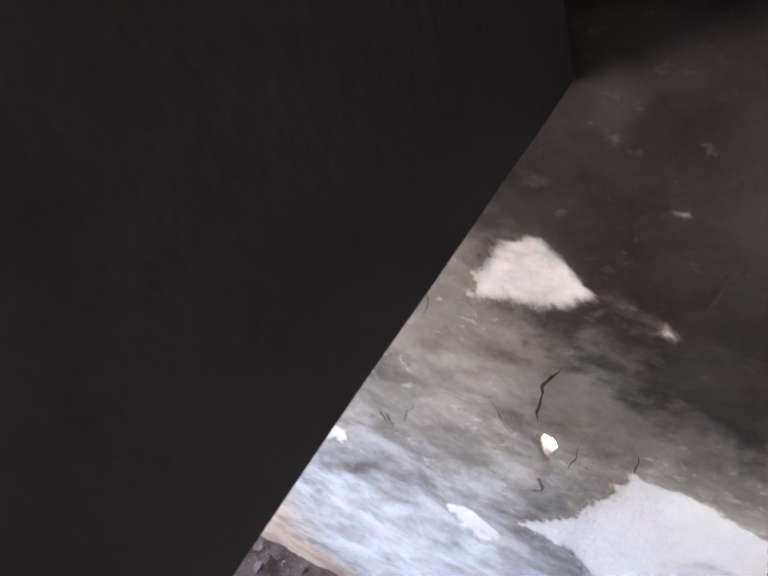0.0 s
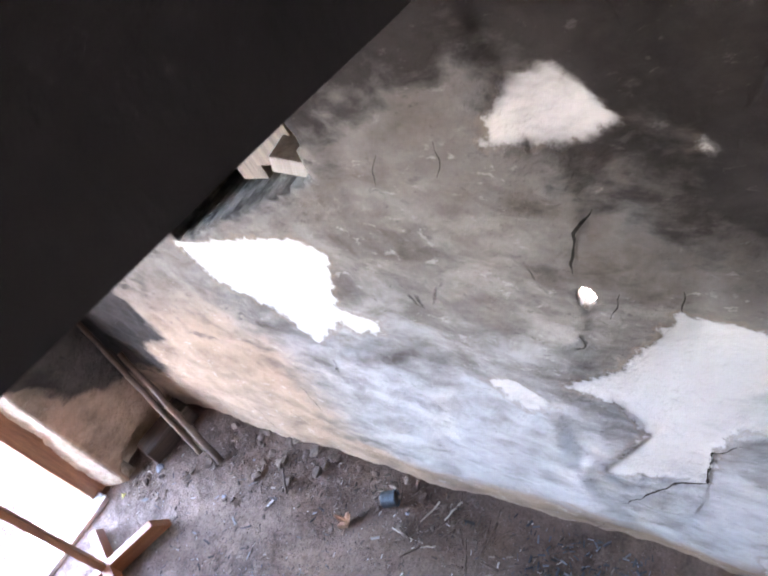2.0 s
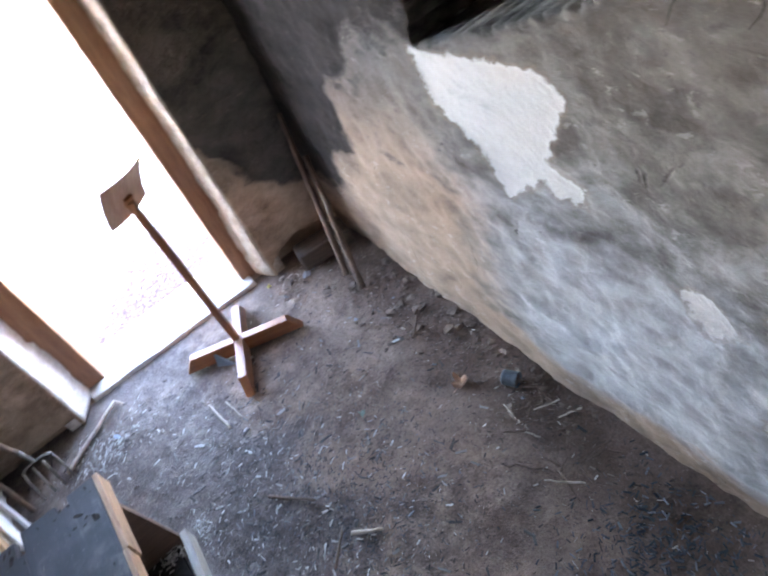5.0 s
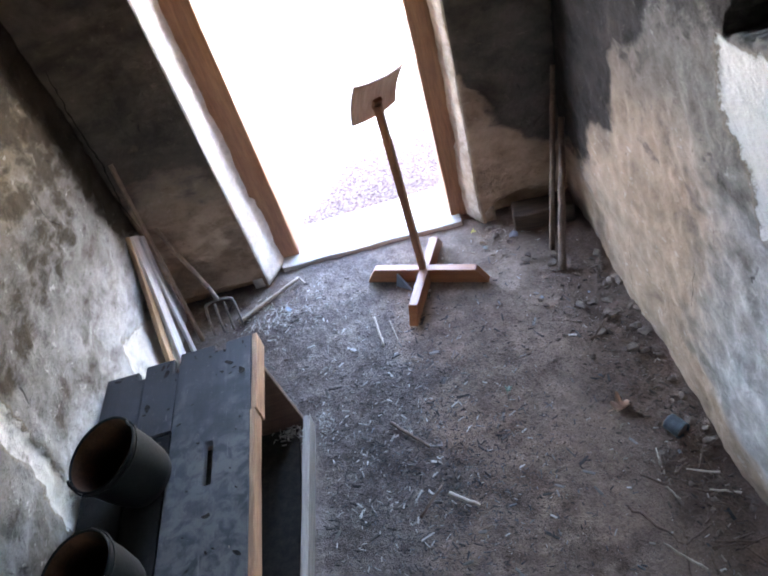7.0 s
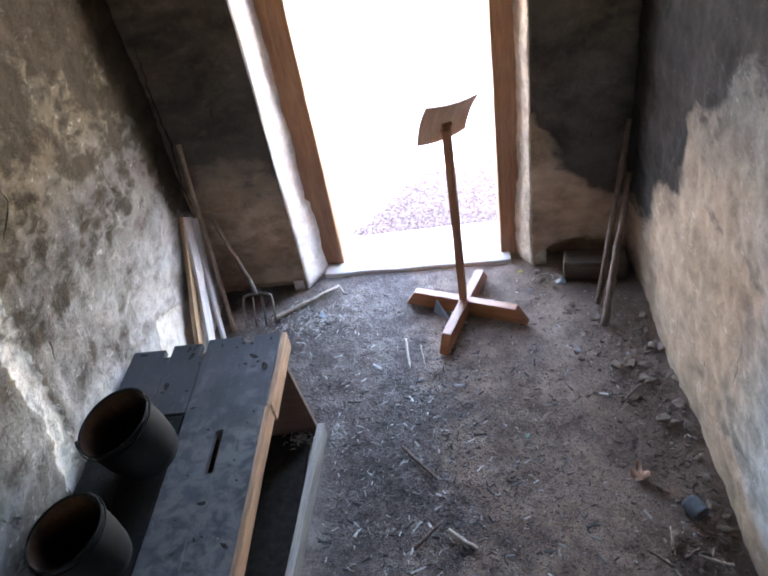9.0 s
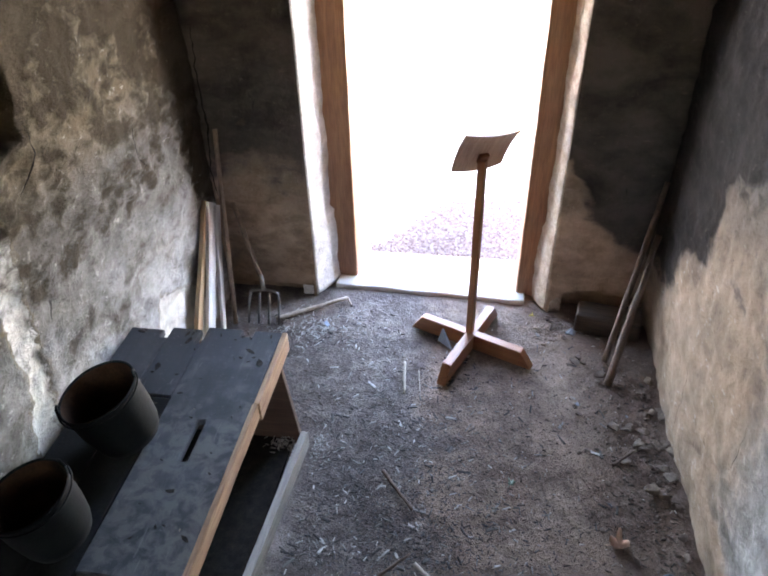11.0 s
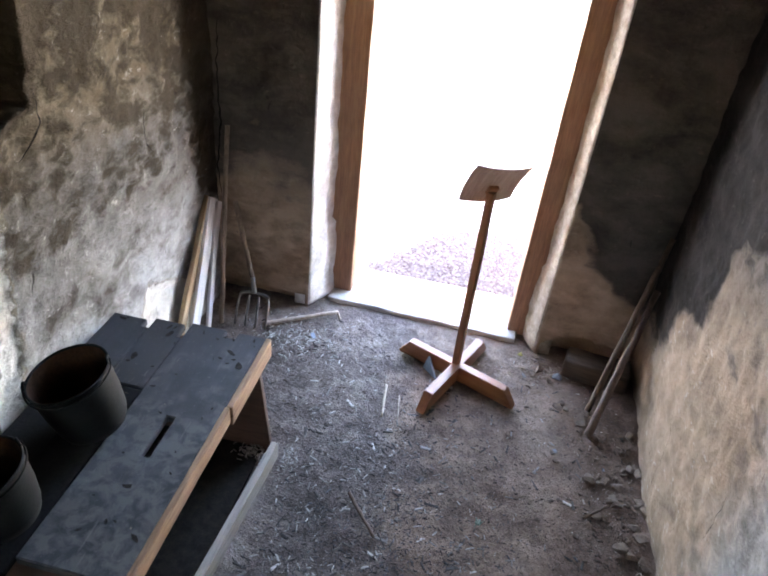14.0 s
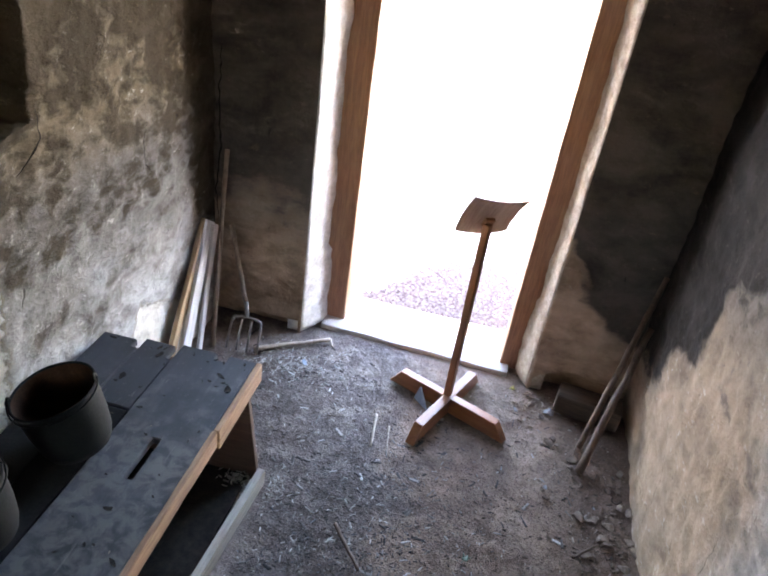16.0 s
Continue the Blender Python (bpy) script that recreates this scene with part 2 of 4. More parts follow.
TOPWOOD = sooty_top()
RAWEDGE = wood("raw_pine_edge", (0.17, 0.085, 0.045), (0.46, 0.28, 0.165), 1, 0.6)
NICHEWOOD = wood("dull_brown_board", (0.05, 0.036, 0.024), (0.16, 0.12, 0.08), 2, 0.75)
# pine lightened to paint in the doorway's glare on the reading board
READWOOD = wood("glare_paled_pine", (0.36, 0.20, 0.14), (0.58, 0.38, 0.29), 1, 0.5)
STEEL = plain("worn_steel", (0.10, 0.095, 0.09), (0.26, 0.245, 0.23), 25, 140, 0.5, 0.5, 0.3)
GREYWOOD = wood("greyed_board", (0.22, 0.2, 0.17), (0.42, 0.39, 0.35), 2, 0.75)
PANELWOOD = wood("brown_end_panel", (0.06, 0.032, 0.02), (0.12, 0.068, 0.042), 0, 0.7)
PALEBOARD = wood("pale_board", (0.42, 0.42, 0.43), (0.68, 0.68, 0.68), 2, 0.6)
TANBOARD = wood("tan_board", (0.22, 0.14, 0.08), (0.45, 0.32, 0.2), 2, 0.65)
STICK = wood("stripped_stick", (0.045, 0.027, 0.018), (0.15, 0.095, 0.064), 2, 0.75)
PALESTICK = wood("pale_stick", (0.25, 0.2, 0.15), (0.48, 0.4, 0.32), 2, 0.75)
IRON = plain("black_iron", (0.006, 0.007, 0.007), (0.017, 0.019, 0.018), 18, 160, 0.72, 0.1, 0.35, 0.002)
POT_IN = plain("rusted_pot_inside", (0.02, 0.012, 0.008), (0.09, 0.045, 0.022), 22, 130, 0.75, 0.2)
ASH = plain("pale_ash", (0.2, 0.19, 0.17), (0.5, 0.48, 0.44), 60, 200, 0.95, local=False)
STONE = plain("earthy_stone", (0.07, 0.050, 0.039), (0.24, 0.185, 0.145), 30, 140, 0.9)
BLUESTONE = plain("blue_grey_stone", (0.11, 0.11, 0.115), (0.28, 0.28, 0.29), 30, 140, 0.9)
CHIP = plain("wood_chips", (0.09, 0.075, 0.06), (0.34, 0.29, 0.24), 40, 220, 0.85, local=False)
LEAF = plain("dry_leaf", (0.42, 0.23, 0.14), (0.72, 0.5, 0.38), 60, 300, 0.7)
GREENLEAF = plain("dull_green_leaf", (0.08, 0.12, 0.09), (0.2, 0.26, 0.2), 60, 300, 0.6)
TIN = plain("tarnished_tin", (0.03, 0.035, 0.04), (0.12, 0.15, 0.17), 40, 200, 0.55, 0.5)
PLASTIC = plain("faded_blue_plastic", (0.16, 0.22, 0.3), (0.3, 0.38, 0.46), 40, 200, 0.5)
SLAB = plain("threshold_stone", (0.42, 0.39, 0.36), (0.62, 0.59, 0.55), 14, 110, 0.85, local=False)
BLOCKWOOD = wood("rotten_timber", (0.035, 0.024, 0.017), (0.10, 0.07, 0.05), 0, 0.9)


def dirt():
    m, nt, b = nodes_of("trodden_earth")
    p = coords(nt)
    big, mid, fine = noise_of(nt, p, 3.0, 5, 0.6, 0.3), noise_of(nt, p, 16.0, 7, 0.65), noise_of(nt, p, 110.0, 5, 0.7)
    mix = calc(nt, "ADD", calc(nt, "ADD", calc(nt, "MULTIPLY", big, 0.36), calc(nt, "MULTIPLY", mid, 0.34)), calc(nt, "MULTIPLY", fine, 0.3))
    sep = put(nt, "ShaderNodeSeparateXYZ", Vector=p)
    # greyer, darker earth before the bench, plain brown earth towards the other wall
    grey_side = step_of(nt, calc(nt, "ADD", sep.outputs["X"], calc(nt, "MULTIPLY", calc(nt, "SUBTRACT", big, 0.5), 1.0)), 0.22, -0.12)
    brown = ramp_of(nt, mix, [(0.36, (0.072, 0.048, 0.037)), (0.5, (0.20, 0.142, 0.108)), (0.66, (0.38, 0.275, 0.215))])
    grey = ramp_of(nt, mix, [(0.36, (0.040, 0.036, 0.036)), (0.5, (0.125, 0.108, 0.100)), (0.66, (0.28, 0.25, 0.235))])
    col = mixc(nt, calc(nt, "MULTIPLY", grey_side, 0.8), brown, grey)
    damp = step_of(nt, calc(nt, "ADD", sep.outputs["X"], calc(nt, "MULTIPLY", calc(nt, "SUBTRACT", mid, 0.5), 0.5)), 0.50, 0.70)
    col = mixc(nt, calc(nt, "MULTIPLY", damp, 0.7), col, ramp_of(nt, mix, [(0.36, (0.035, 0.022, 0.016)), (0.66, (0.15, 0.10, 0.075))]))
    crumb = put(nt, "ShaderNodeTexVoronoi", Vector=p, Scale=120.0)
    near = step_of(nt, crumb.outputs["Distance"], 0.30, 0.15)
    pick = step_of(nt, noise_of(nt, p, 34.0, 3), 0.52, 0.62)
    col = mixc(nt, calc(nt, "MULTIPLY", calc(nt, "MULTIPLY", near, pick), 0.5), col, (0.30, 0.255, 0.215))
    nt.links.new(col, b.inputs["Base Color"])
    b.inputs["Roughness"].default_value = 0.92
    b.inputs["Specular IOR Level"].default_value = 0.2
    h = calc(nt, "ADD", calc(nt, "ADD", mid, calc(nt, "MULTIPLY", fine, 0.5)), calc(nt, "MULTIPLY", near, 0.35))
    nt.links.new(bump_of(nt, h, 0.8, 0.02), b.inputs["Normal"])
    return m


def yard():
    m, nt, b = nodes_of("pale_trodden_ground")
    p = coords(nt)
    col = ramp_of(nt, calc(nt, "ADD", calc(nt, "MULTIPLY", noise_of(nt, p, 5.0, 6), 0.6), calc(nt, "MULTIPLY", noise_of(nt, p, 90.0, 5), 0.4)), [(0.35, (0.42, 0.38, 0.34)), (0.65, (0.62, 0.58, 0.53))])
    grass = ramp_of(nt, noise_of(nt, p, 60.0, 5), [(0.3, (0.12, 0.17, 0.06)), (0.7, (0.34, 0.42, 0.2))])
    sep = put(nt, "ShaderNodeSeparateXYZ", Vector=p)
    yy = calc(nt, "ADD", sep.outputs["Y"], calc(nt, "MULTIPLY", noise_of(nt, p, 9.0, 4), 0.12))
    strip = calc(nt, "MULTIPLY", step_of(nt, yy, 0.53, 0.58), step_of(nt, yy, 0.72, 0.66))
    col = mixc(nt, calc(nt, "MULTIPLY", strip, 0.8), col, grass)
    nt.links.new(col, b.inputs["Base Color"])
    b.inputs["Roughness"].default_value = 0.9
    nt.links.new(bump_of(nt, noise_of(nt, p, 60.0, 5), 0.5, 0.01), b.inputs["Normal"])
    return m


DIRT, YARD = dirt(), yard()

# ---- mesh helpers ----
def link(name, bm, mat, parent=None, label="", smooth=True):
    me = bpy.data.meshes.new(name)
    bm.to_mesh(me)
    bm.free()
    for one in mat if isinstance(mat, (list, tuple)) else [mat]:
        me.materials.append(one)
    if smooth:
        me.polygons.foreach_set("use_smooth", [True] * len(me.polygons))
    ob = new(name, me)
    if parent:
        ob.parent = parent
    return tagged(ob, label)


def part(name, bm, mat, parent, label="", smooth=True):
    return link(name, bm, mat, parent, label, smooth)


def thing(name, label, category, at=(0, 0, 0), rz=0.0, group=""):
    e = new(name)
    e.empty_display_size = 0.05
    e.matrix_world = pose(*at, 0, 0, rz)
    return tagged(e, label, category, group)


def box(size, centre=(0, 0, 0), bevel=0.003, cuts=0, wobble=0.0, seed=0):
    """A worked piece of timber or stone: softened edges, and slightly uneven faces."""
    bm = bmesh.new()
    bmesh.ops.create_cube(bm, size=1.0)
    bmesh.ops.scale(bm, vec=size, verts=bm.verts)
    if cuts:
        long = max(range(3), key=lambda i: size[i])
        edges = [e for e in bm.edges if abs((e.verts[0].co - e.verts[1].co)[long]) > size[long] * 0.9]
        bmesh.ops.subdivide_edges(bm, edges=edges, cuts=cuts)
    if bevel:
        sharp = [e for e in bm.edges if len(e.link_faces) == 2 and e.calc_face_angle(0) > 0.5]
        bmesh.ops.bevel(bm, geom=sharp, offset=bevel, segments=2, affect="EDGES", profile=0.6)
    if wobble:
        for v in bm.verts:
            v.co += noise.noise_vector(v.co * 9 + Vector((seed * 3.1, seed, 0))) * wobble
    bmesh.ops.translate(bm, vec=centre, verts=bm.verts)
    return bm


def bar(a, b, width, depth, up=(0, 0, 1), bevel=0.003, wobble=0.0, cuts=4, seed=0):
    """A board from a to b: width across, depth along up."""
    a, b = Vector(a), Vector(b)
    d = b - a
    bm = box((width, depth, d.length), (0, 0, d.length / 2), bevel, cuts, wobble, seed)
    z = d.normalized()
    y = (Vector(up) - Vector(up).dot(z) * z).normalized()
    x = y.cross(z)
    m = Matrix((x, y, z)).transposed().to_4x4()
    return bm, Matrix.Translation(a) @ m


def tube(points, radius, sides=8, taper=1.0, rough=0.0, seed=0):
    """A round rod along points, closed at both ends."""
    bm = bmesh.new()
    pts = [Vector(p) for p in points]
    rings = []
    for i, p in enumerate(pts):
        t = (pts[min(i + 1, len(pts) - 1)] - pts[max(i - 1, 0)]).normalized()
        side = t.cross(Vector((0.31, 0.17, 0.93))).normalized()
        other = t.cross(side)
        f = i / max(1, len(pts) - 1)
        r = radius * (1 + (taper - 1) * f)
        ring = []
        for k in range(sides):
            a = 2 * math.pi * k / sides
            rr = r * (1 + rough * noise.noise(Vector((k * 1.7, i * 0.6, seed))))
            ring.append(bm.verts.new(p + rr * (math.cos(a) * side + math.sin(a) * other)))
        rings.append(ring)
    for r0, r1 in zip(rings, rings[1:]):
        for k in range(sides):
            bm.faces.new((r0[k], r0[(k + 1) % sides], r1[(k + 1) % sides], r1[k]))
    bm.faces.new(rings[0][::-1])
    bm.faces.new(rings[-1])
    bmesh.ops.recalc_face_normals(bm, faces=bm.faces)
    return bm


def wander(a, b, n, amount, seed):
    a, b = Vector(a), Vector(b)
    return [a.lerp(b, i / n) + amount * noise.noise_vector(Vector((i * 0.7, seed * 5.3, seed))) * (1 if 0 < i < n else 0) for i in range(n + 1)]


def lathe(profile, sides=48, wobble=0.0):
    bm = bmesh.new()
    rings = []
    for r, z in profile:
        rings.append([bm.verts.new((r * math.cos(2 * math.pi * k / sides), r * math.sin(2 * math.pi * k / sides), z)) for k in range(sides)])
    for r0, r1 in zip(rings, rings[1:]):
        for k in range(sides):
            bm.faces.new((r0[k], r0[(k + 1) % sides], r1[(k + 1) % sides], r1[k]))
    if wobble:
        for v in bm.verts:
            v.co += wobble * noise.noise_vector(v.co * 14)
    bmesh.ops.remove_doubles(bm, verts=bm.verts, dist=1e-5)
    return bm


def inside(poly, u, v):
    """Signed distance to a polygon in metres, positive inside."""
    best, odd = 9.0, False
    for (x0, y0), (x1, y1) in zip(poly, poly[1:] + poly[:1]):
        dx, dy = x1 - x0, y1 - y0
        f = max(0.0, min(1.0, ((u - x0) * dx + (v - y0) * dy) / (dx * dx + dy * dy)))
        best = min(best, math.hypot(u - x0 - f * dx, v - y0 - f * dy))
        if (y0 > v) != (y1 > v) and u < x0 + (v - y0) / dy * dx:
            odd = not odd
    return best if odd else -best


def fissure(wall, line, place, shape, width, seed):
    """A crack that follows the face of a wall: a narrow, tapering, ragged dark gap."""
    pts = []
    for (x0, y0), (x1, y1) in zip(line, line[1:]):
        n = max(2, round(math.hypot(x1 - x0, y1 - y0) / 0.007))
        pts += [Vector((x0 + (x1 - x0) * i / n, y0 + (y1 - y0) * i / n, 0)) for i in range(n)]
    pts.append(Vector((*line[-1], 0)))
    pts = [q + 0.007 * noise.noise_vector(q * 34 + Vector((seed, 0, 0))) for q in pts]
    bm, rows = bmesh.new(), []
    for i, q in enumerate(pts):
        d = (pts[min(i + 1, len(pts) - 1)] - pts[max(i - 1, 0)]).normalized()
        f = i / (len(pts) - 1)
        w = width * (0.15 + math.sin(math.pi * f) ** 0.7) * (0.75 + 0.7 * noise.noise(q * 60))
        side = Vector((-d.y, d.x, 0)) * max(0.0008, w) / 2
        rows.append([bm.verts.new(place(c.x, c.y, shape(c.x, c.y) + 0.0022)) for c in (q - side, q + side)])
    for r0, r1 in zip(rows, rows[1:]):
        bm.faces.new((r0[0], r0[1], r1[1], r1[0]))
    return link("crack", bm, GAP, wall, "dark settlement crack")


def uneven(p, big=0.012, small=0.0045):
    return big * noise.noise(p * 2.6) + 0.5 * big * noise.noise(p * 6.1) + small * noise.noise(p * 17) + 0.7 * small * noise.noise(p * 33)


def rough_wall(name, place, us, vs, thick, open_at, shape, fields, mat, label):
    """A plastered wall with an uneven face, thickness, and openings that go through it.
    place(u, v, d): the point d metres out of the wall's face; fields(u, v): patch, soot and ochre."""
    nu, nv = len(us), len(vs)
    keep = [[not open_at((us[i] + us[i + 1]) / 2, (vs[j] + vs[j + 1]) / 2) for j in range(nv - 1)] for i in range(nu - 1)]
    verts, attrs = [], []
    for i in range(nu):
        for j in range(nv):
            verts.append(place(us[i], vs[j], shape(us[i], vs[j])))
            attrs.append(fields(us[i], vs[j]))
    base = len(verts)
    for i in range(nu):
        for j in range(nv):
            verts.append(place(us[i], vs[j], -thick(us[i], vs[j])))
            attrs.append(attrs[i * nv + j])
    faces = []

    def at(i, j):
        return 0 <= i < nu - 1 and 0 <= j < nv - 1 and keep[i][j]

    for i in range(nu - 1):
        for j in range(nv - 1):
            if not keep[i][j]:
                continue
            a, b, c, d = i * nv + j, (i + 1) * nv + j, (i + 1) * nv + j + 1, i * nv + j + 1
            faces.append((a, b, c, d))
            faces.append((base + d, base + c, base + b, base + a))
            for ok, p, q in ((at(i, j - 1), a, b), (at(i + 1, j), b, c), (at(i, j + 1), c, d), (at(i - 1, j), d, a)):
                if not ok:
                    faces.append((q, p, base + p, base + q))
    me = bpy.data.meshes.new(name)
    me.from_pydata(verts, [], faces)
    for k, key in enumerate(("patch", "soot", "ochre", "pale_low")):
        me.attributes.new(key, "FLOAT", "POINT").data.foreach_set("value", [a[k] for a in attrs])
    me.materials.append(mat)
    bm = bmesh.new()
    bm.from_mesh(me)
    loose = [v for v in bm.verts if not v.link_faces]
    bmesh.ops.delete(bm, geom=loose, context="VERTS")
    bmesh.ops.recalc_face_normals(bm, faces=bm.faces)
    bm.to_mesh(me)
    bm.free()
    me.polygons.foreach_set("use_smooth", [True] * len(me.polygons))
    return tagged(new(name, me), label, "wall", kind="structure")


def spaced(a, b, step):
    n = max(1, round((b - a) / step))
    return [a + (b - a) * i / n for i in range(n + 1)]


# ---- structure ----
XL, XR, YD, YB, TOP = -0.87, 0.80, 0.24, -3.3, 2.45

NICHE_R = [(-0.82, 1.10), (-1.08, 1.19), (-1.33, 1.28), (-1.36, 1.42), (-1.36, 1.78), (-0.95, 1.78), (-0.89, 1.45)]
R_PATCHES = [
    [(-1.67, 1.37), (-1.71, 1.43), (-1.77, 1.45), (-1.80, 1.42), (-1.83, 1.36), (-1.79, 1.33), (-1.66, 1.34)],
    [(-0.80, 1.10), (-1.19, 1.13), (-1.24, 1.08), (-1.14, 0.86), (-1.03, 0.77), (-0.96, 0.89), (-0.84, 0.96)],
    [(-1.15, 0.92), (-1.26, 0.88), (-1.25, 0.84), (-1.14, 0.84)],
    [(-1.45, 0.73), (-1.52, 0.76), (-1.59, 0.69), (-1.53, 0.64)],
    [(-1.63, 0.77), (-1.75, 0.86), (-1.86, 1.03), (-1.95, 1.01), (-2.25, 0.85), (-2.3, 0.72), (-1.92, 0.74), (-1.88, 0.67), (-1.85, 0.50), (-1.64, 0.43), (-1.76, 0.65), (-1.72, 0.74)],
    [(-1.90, 1.32), (-1.915, 1.335), (-1.93, 1.32), (-1.915, 1.305)],
    [(-1.93, 0.17), (-2.3, 0.3), (-2.3, 0.0), (-1.95, 0.0)],
    [(-1.915, 1.49), (-1.93, 1.508), (-1.947, 1.49), (-1.93, 1.472)],
]
HOLE = (-1.732, 1.05)
R_CRACKS = [
    [(-1.775, 1.235), (-1.745, 1.19), (-1.735, 1.15), (-1.72, 1.105)],
    [(-1.78, 1.07), (-1.763, 1.008)],
    [(-1.87, 1.084), (-1.862, 1.035)],
    [(-1.594, 1.35), (-1.571, 1.285)],
    [(-1.483, 1.33), (-1.453, 1.27)],
    [(-1.92, 0.69), (-1.87, 0.64), (-1.85, 0.50), (-1.79, 0.46), (-1.65, 0.27)],
    [(-0.42, 0.10), (-0.40, 0.26), (-0.33, 0.36)],
    [(-0.78, 0.5), (-0.80, 0.36)],
    [(-0.62, 0.30), (-0.645, 0.18)],
]
L_CRACKS = [[(-0.66, 1.12), (-0.665, 1.05), (-0.70, 1.0), (-0.735, 0.975)], [(-0.22, 0.95), (-0.25, 0.86), (-0.21, 0.8)]]
D_CRACK = [(-0.843, 1.1), (-0.85, 0.95), (-0.842, 0.73), (-0.856, 0.573), (-0.85, 0.45)]


def right_place(u, v, d):
    return (XR - d, u, v)


def right_shape(u, v):
    p = Vector((u, v, 2.3))
    foot = -0.030 * max(0.0, 1 - v / 0.30) * (0.8 + 0.6 * noise.noise(Vector((u * 3, 1.5, 0))))
    # the smooth lower coat stands a little proud of the flaked one above it
    foot += 0.006 if v < 0.17 + 0.05 * noise.noise(Vector((u * 3.1, 4, 0))) + 0.03 * noise.noise(Vector((u * 13, 4, 0))) + 0.28 * max(0.0, u + 0.45) else 0.0
    cut = max(inside(q, u, v) for q in R_PATCHES)
    return uneven(p, 0.013, 0.0015 if cut > -0.01 else 0.006) + foot - (0.004 if cut > 0.004 else 0.0)


def right_fields(u, v):
    p = Vector((u, v, 2.3))
    patch = max(inside(q, u, v) + (0.001 if len(q) == 4 and abs(q[0][1] - q[2][1]) < 0.04 and u < -1.8 else 0.0) for q in R_PATCHES)
    low = 0.20 + 0.10 * noise.noise(Vector((u * 2.5, 7, 0))) + 0.30 * max(0, u + 0.7)
    reach = float(np.interp(v, (0.3, 0.4, 0.66, 0.86, 1.02, 1.3, 1.5), (0.22, 0.33, 0.42, 0.50, 0.64, 0.92, 1.35)))
    near = max(0.0, min(1.0, 0.5 + (u - (YD - reach) + 0.16 * noise.noise(Vector((u * 4, v * 4, 6)))) / 0.2))
    wide = max(0.0, min(1.0, 0.5 + (u - (YD - reach - 0.42)) / 0.5)) * min(1, max(0, (v - 0.45) / 0.4))
    soot = 0.52 * wide + 1.25 * near * min(1, max(0, (v - 0.24) / 0.2)) + 1.2 * min(1.0, max(0, (v - 1.08) / 0.45)) * (0.5 + 0.5 * max(0, min(1, (u + 1.5) / 0.5))) + 0.62 * max(0, min(1, (-1.66 - u) / 0.3)) * max(0, min(1, (v - 0.92) / 0.25))
    soot *= 1 - 0.75 * max(0.0, min(1.0, patch / 0.012))
    ochre = 1.5 * max(0, 1 - v / low) + 1.15 * min(1.0, max(0, (u + 1.1) / 0.5)) * max(0, min(1, (1.15 - v) / 0.5))
    pale_low = max(0.0, min(1.0, (-0.55 - u) / 0.6)) * max(0.0, min(1.0, (1.05 - v) / 0.55))
    return patch, soot, ochre, pale_low


def right_thick(u, v):
    """Unseen thinning of the wall behind the hole, added so that daylight shows through."""
    return 0.012 if math.hypot(u - HOLE[0] - 0.1, (v - HOLE[1] + 0.25) * 0.8) < 0.42 else 0.42


def right_open(u, v):
    if inside(NICHE_R, u, v) > 0:
        return True
    return math.hypot((u - HOLE[0]) / 0.015, (v - HOLE[1]) / 0.024) < 1 + 0.3 * noise.noise(Vector((u * 60, v * 60, 0)))


us = spaced(YB, -2.1, 0.06)[:-1] + spaced(-2.1, -1.76, 0.0125)[:-1] + spaced(-1.76, -1.70, 0.003)[:-1] + spaced(-1.70, YD, 0.0125)
vs = spaced(-0.05, 1.02, 0.0125)[:-1] + spaced(1.02, 1.08, 0.003)[:-1] + spaced(1.08, 1.55, 0.0125)[:-1] + spaced(1.55, TOP, 0.04)
east = rough_wall("wall_east", right_place, us, vs, right_thick, right_open, right_shape, right_fields, PLASTER_R, "uneven grey plaster wall with pale bare patches")

for k, line in enumerate(R_CRACKS):
    fissure(east, line, right_place, right_shape, 0.0055 if k in (0, 5) else 0.002, k)

NICHE_L = [(-0.66, 1.45), (-0.685, 1.10), (-0.83, 1.06), (-1.25, 1.02), (-1.25, 1.75), (-0.66, 1.75)]
L_PATCHES = [
    [(-0.84, 1.0), (-0.82, 0.92), (-0.865, 0.72), (-0.875, 0.6), (-0.93, 0.38), (-1.01, 0.34), (-0.985, 0.48), (-0.945, 0.62), (-0.94, 0.78), (-0.92, 0.95)],
    [(-0.30, 0.36), (-0.12, 0.27), (0.0, 0.2), (0.0, 0.0), (-0.4, 0.0), (-0.38, 0.25)],
]


def left_place(u, v, d):
    return (XL + d, u, v)


def left_shape(u, v):
    p = Vector((u, v, 9.7))
    cut = max(inside(q, u, v) for q in L_PATCHES)
    return uneven(p, 0.018, 0.008) - (0.006 if cut > 0.004 else 0.0)


def left_fields(u, v):
    patch = max(inside(q, u, v) for q in L_PATCHES)
    near = max(0.0, 1 - (YD - u) / 0.22)
    soot = 1.3 * near * min(1, max(0, (v - 0.3) / 0.3)) + 0.60 * max(0, min(1, (v - 0.42) / 0.42)) + 0.22 * min(1, max(0, (v - 0.95) / 0.3))
    ochre = 0.75 * max(0, min(1, (v - 0.75) / 0.3))
    pale_low = max(0.0, min(1.0, (0.75 - v) / 0.4)) * (0.6 if u > -0.9 else 0.2)
    return patch, soot, ochre, pale_low


